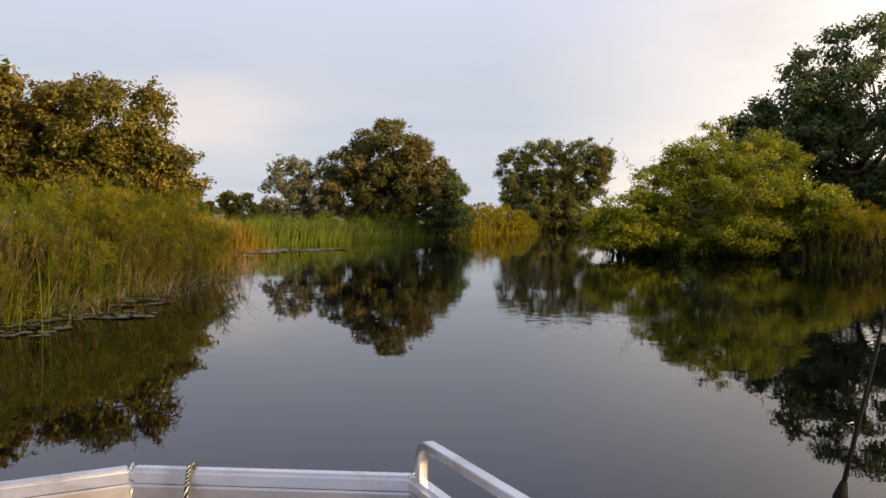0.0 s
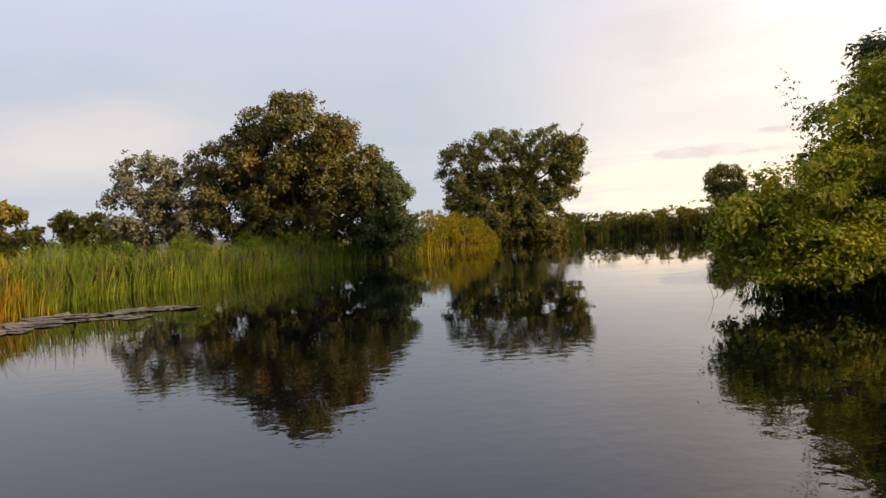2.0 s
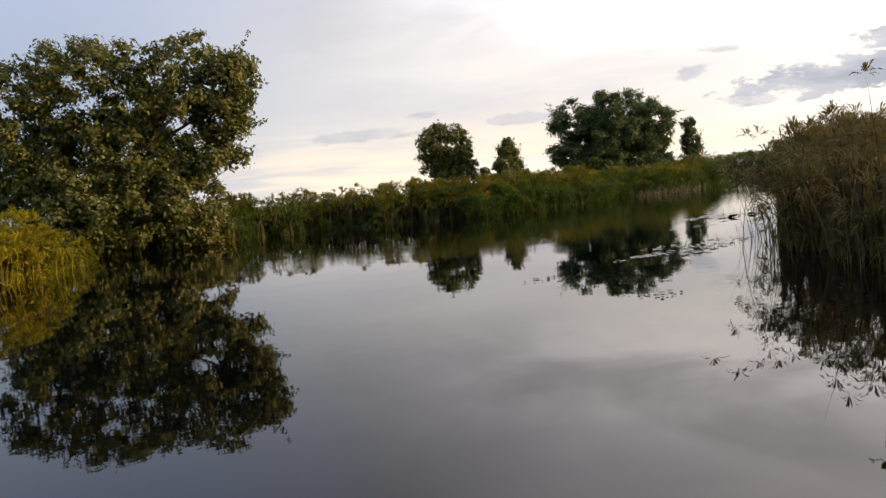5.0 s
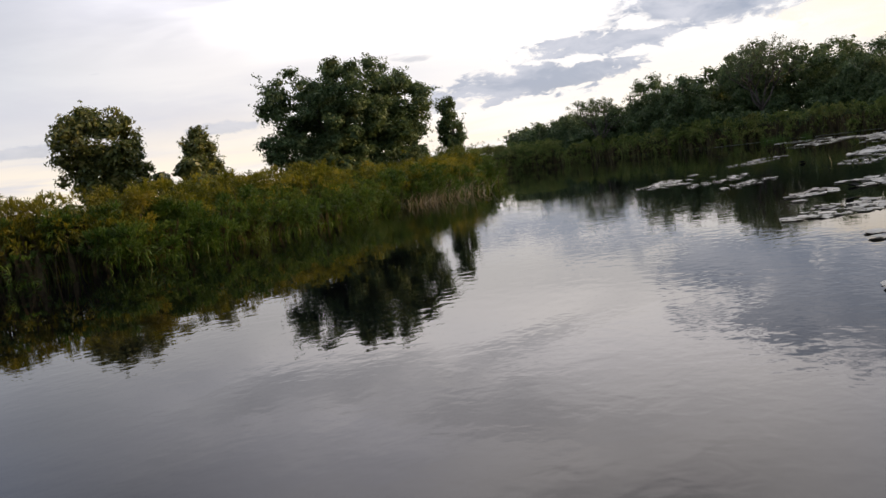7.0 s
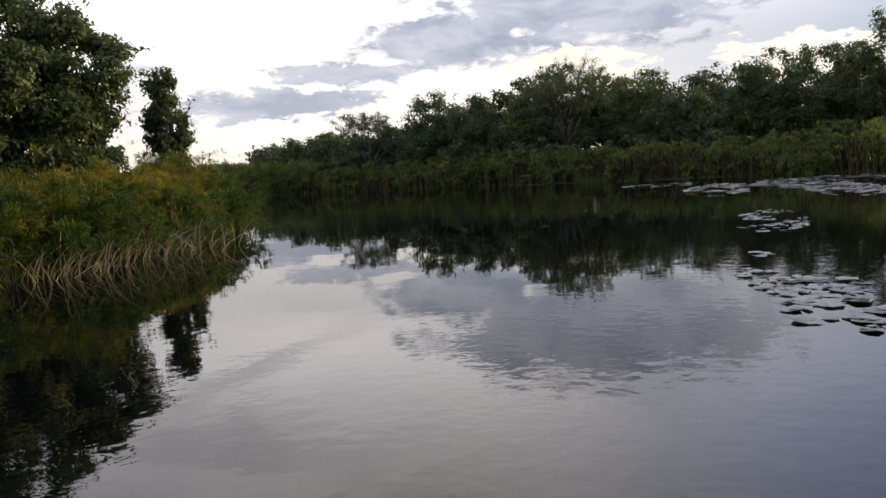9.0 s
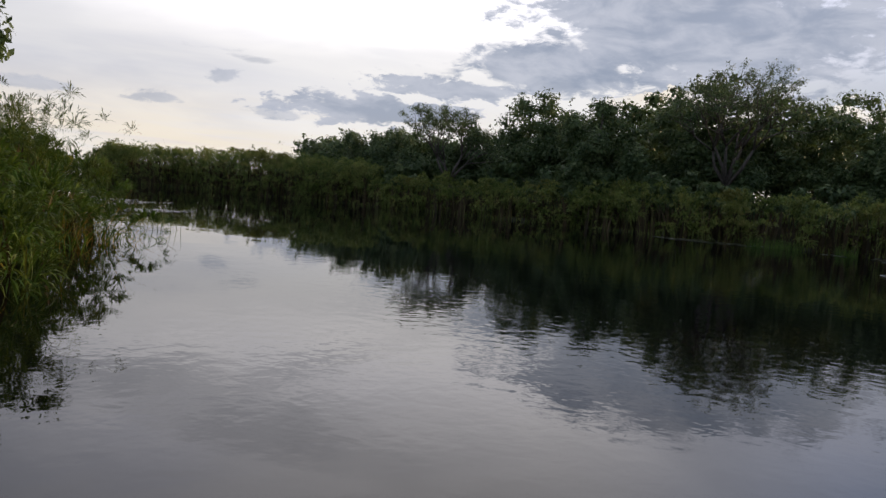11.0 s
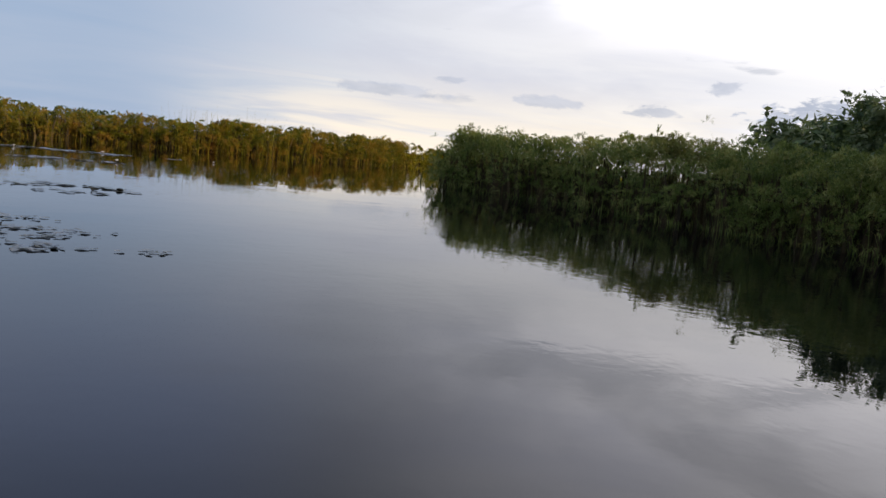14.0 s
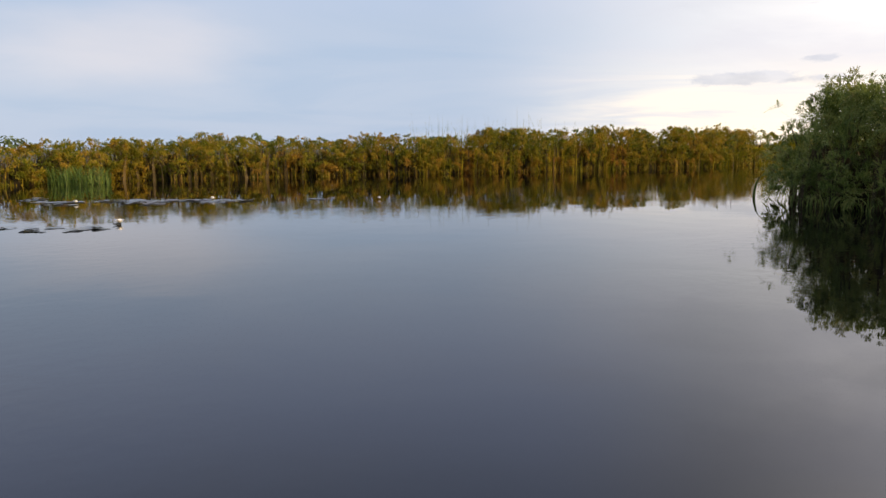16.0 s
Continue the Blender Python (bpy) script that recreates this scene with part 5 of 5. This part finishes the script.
def build_boat():
    boat = new("aluminium_boat")
    boat.matrix_basis = BOAT
    tagged(boat, "welded bare aluminium river boat with a blunt square bow", "boat")
    rim, top, shelf, floor = GUNWALE, 0.75, 0.56, 0.36
    inner = inset(rim, 0.03)
    weld = inset(rim, 0.05)
    deck = inset(rim, 0.42)
    chine = inset(rim, 0.16)
    n = len(rim)
    closed = list(range(n - 1))
    for i in closed:
        a, b = inner[i], inner[i + 1]
        part("gunwale_rail", bar((*a, top - 0.03), (*b, top - 0.03), 0.062, 0.058, 0.014), ALU, boat, "bright square aluminium tube")
        part("rail_lip", bar((*a, top - 0.068), (*b, top - 0.068), 0.05, 0.014, 0.004), ALU, boat)
        part("inner_plate", sheet([(*weld[i], shelf), (*weld[i + 1], shelf), (*weld[i + 1], top - 0.07), (*weld[i], top - 0.07)]), ALU_PLATE, boat, "brown-stained upright plate")
        part("sloping_plate", sheet([(*deck[i], floor), (*deck[i + 1], floor), (*weld[i + 1], shelf), (*weld[i], shelf)]), ALU_FLOOR, boat)
        part("hull_plate", sheet([(*chine[i], -0.18), (*chine[i + 1], -0.18), (*rim[i + 1], top - 0.06), (*rim[i], top - 0.06)]), ALU_PLATE, boat)
        v, f = bead([(*weld[i], shelf + 0.004), (*weld[i + 1], shelf + 0.004)], 0.009, i)
        mesh_object("weld_seam", v, f, WELD, boat, True)["label"] = "lumpy bright weld bead"
    for i in range(1, n - 1):
        v, f = bead([(*weld[i], top - 0.08), (*weld[i], shelf), (*deck[i], floor)], 0.008, 20 + i)
        mesh_object("weld_seam", v, f, WELD, boat, True)["label"] = "lumpy bright weld bead"
        v, f = bead([(*inset(rim, -0.002)[i], top - 0.03), (*inset(rim, 0.0)[i], top + 0.001), (*inset(rim, 0.06)[i], top + 0.001)], 0.004, 40 + i)
        mesh_object("corner_weld", v, f, WELD, boat, True)
    # transom and floor
    part("transom", sheet([(*rim[-1], -0.18), (*rim[0], -0.18), (*rim[0], top - 0.06), (*rim[-1], top - 0.06)]), ALU_PLATE, boat)
    bm = bmesh.new()
    f = bm.faces.new([bm.verts.new((*p, floor)) for p in deck])
    ext = bmesh.ops.extrude_face_region(bm, geom=[f])
    bmesh.ops.translate(bm, vec=(0, 0, -0.006), verts=[e for e in ext["geom"] if isinstance(e, bmesh.types.BMVert)])
    bmesh.ops.recalc_face_normals(bm, faces=bm.faces[:])
    part("floor_plate", bm, ALU_FLOOR, boat, "checker plate floor")
    bm = bmesh.new()
    f = bm.faces.new([bm.verts.new((*p, -0.18)) for p in chine])
    ext = bmesh.ops.extrude_face_region(bm, geom=[f])
    bmesh.ops.translate(bm, vec=(0, 0, 0.006), verts=[e for e in ext["geom"] if isinstance(e, bmesh.types.BMVert)])
    bmesh.ops.recalc_face_normals(bm, faces=bm.faces[:])
    part("bottom_plate", bm, ALU_PLATE, boat)
    add_tube("floor_edging", [(*p, floor + 0.006) for p in inset(rim, 0.40)], [0.010] * n, BLACK, boat, "black rubber edging")
    # raised diamonds of the checker plate near the bow
    vs, fs = [], []
    for gx in range(-14, 15):
        for gy in range(12, 33):
            x, y = gx * 0.07, gy * 0.07
            if abs(x + 0.03) < 0.95 and y < 2.25 - abs(x) * 0.35:
                o = len(vs)
                a = radians(45 if (gx + gy) % 2 else -45)
                for dx, dy in ((0.026, 0), (0, 0.010), (-0.026, 0), (0, -0.010)):
                    vs.append((x + dx * math.cos(a) - dy * math.sin(a), y + dx * math.sin(a) + dy * math.cos(a), floor + 0.001))
                vs.append((x, y, floor + 0.0035))
                fs += [(o, o + 1, o + 4), (o + 1, o + 2, o + 4), (o + 2, o + 3, o + 4), (o + 3, o, o + 4)]
    mesh_object("tread_pattern", vs, fs, ALU, boat)["kind"] = "stuff"
    # hand rail along the right gunwale
    a, b = Vector((*inner[4], top)), Vector((*inner[5], top))
    d = (b - a).normalized()
    base = a + d * 0.06
    bend = [base + d * (0.075 - 0.075 * math.cos(a)) + Vector((0, 0, 0.065 + 0.075 * math.sin(a))) for a in np.linspace(0.0, math.pi / 2, 9)]
    rail = [base, *bend, base + d * 1.5 + Vector((0, 0, 0.155)), base + d * 1.56 + Vector((0, 0, 0.15)), base + d * 1.6 + Vector((0, 0, 0.0))]
    out = Vector((d.y, -d.x, 0)) * 0.019
    vs, fs = [], []
    for k, p in enumerate(rail):
        run = (rail[min(k + 1, len(rail) - 1)] - rail[max(k - 1, 0)]).normalized()
        up = run.cross(out).normalized() * 0.017
        vs += [tuple(p + q) for q in (out + up, -out + up, -out - up, out - up)]
    for k in range(len(rail) - 1):
        fs += [(4 * k + j, 4 * k + (j + 1) % 4, 4 * k + 4 + (j + 1) % 4, 4 * k + 4 + j) for j in range(4)]
    hand = mesh_object("hand_rail", vs, fs, ALU, boat)
    hand["label"] = "bent square aluminium grab rail"
    soften = hand.modifiers.new("rounded_edges", "BEVEL")
    soften.width, soften.segments = 0.006, 2
    brace = part("rail_brace", bar(base + d * 0.72 + Vector((0, 0, 0.155)), base + d * 0.90, 0.03, 0.012, 0.003), ALU, hand)
    return boat


build_boat()


def build_rope():
    """A two-colour twisted cord tied over the bow rail."""
    inner = inset(GUNWALE, 0.03)
    a, b = Vector((*inner[3], 0.757)), Vector((*inner[4], 0.757))
    p = a.lerp(b, 0.22)
    away = Vector((0.13, -0.99, 0)).normalized()
    path = [p - away * 0.035 + Vector((0, 0, -0.02)), p - away * 0.015 + Vector((0, 0, 0.008)), p + away * 0.03 + Vector((0, 0, 0.004)), p + away * 0.05 + Vector((0, 0, -0.06)), p + away * 0.12 + Vector((0.01, 0, -0.22)),
            p + away * 0.30 + Vector((0.03, 0, -0.34)), p + away * 0.55 + Vector((0.02, 0, -0.385))]
    root = new("bow_rope")
    root.matrix_basis = BOAT
    tagged(root, "black and white twisted cord tied to the bow rail", "rope")
    fine = []
    for i in range(len(path) - 1):
        for k in range(26):
            fine.append(path[i].lerp(path[i + 1], k / 26))
    for s in range(4):
        pts = []
        for i, q in enumerate(fine):
            d = (fine[min(i + 1, len(fine) - 1)] - fine[max(i - 1, 0)]).normalized()
            u = d.orthogonal().normalized()
            w = d.cross(u)
            t = i * 0.55 + s * math.pi / 2
            pts.append(q + (u * math.cos(t) + w * math.sin(t)) * 0.0036)
        add_tube("strand", pts, [0.0034 if s % 2 else 0.0048] * len(pts), ROPE_WHITE if s % 2 else ROPE_BLACK, root, sides=5)


build_rope()


def build_rod():
    """A black rod with a thick butt that leans at the boat's side."""
    root = new("fishing_rod")
    foot, tip = Vector((0.905, 1.875, 0.86)), Vector((1.10, 1.92, 1.62))
    root.location = foot
    tagged(root, "black fishing rod standing in a holder on the gunwale", "fishing rod")
    d = tip - foot
    add_tube("blank", [Vector((0, 0, 0)), d * 0.35, d], [0.007, 0.006, 0.004], BLACK, root)
    add_tube("butt", [d * -0.12, d * 0.02, d * 0.16, d * 0.22, d * 0.27], [0.015, 0.017, 0.013, 0.018, 0.008], BLACK, root)
    add_tube("holder", [d * -0.30, d * -0.02], [0.021, 0.021], BLACK, root)
    for u in (0.45, 0.7, 0.95):
        add_tube("line_guide", [d * u + Vector((-0.012, 0, 0.004)), d * u + Vector((-0.026, 0, 0.0)), d * u + Vector((-0.012, 0, -0.008))], [0.002, 0.002, 0.002], ALU, root, sides=5)


build_rod()
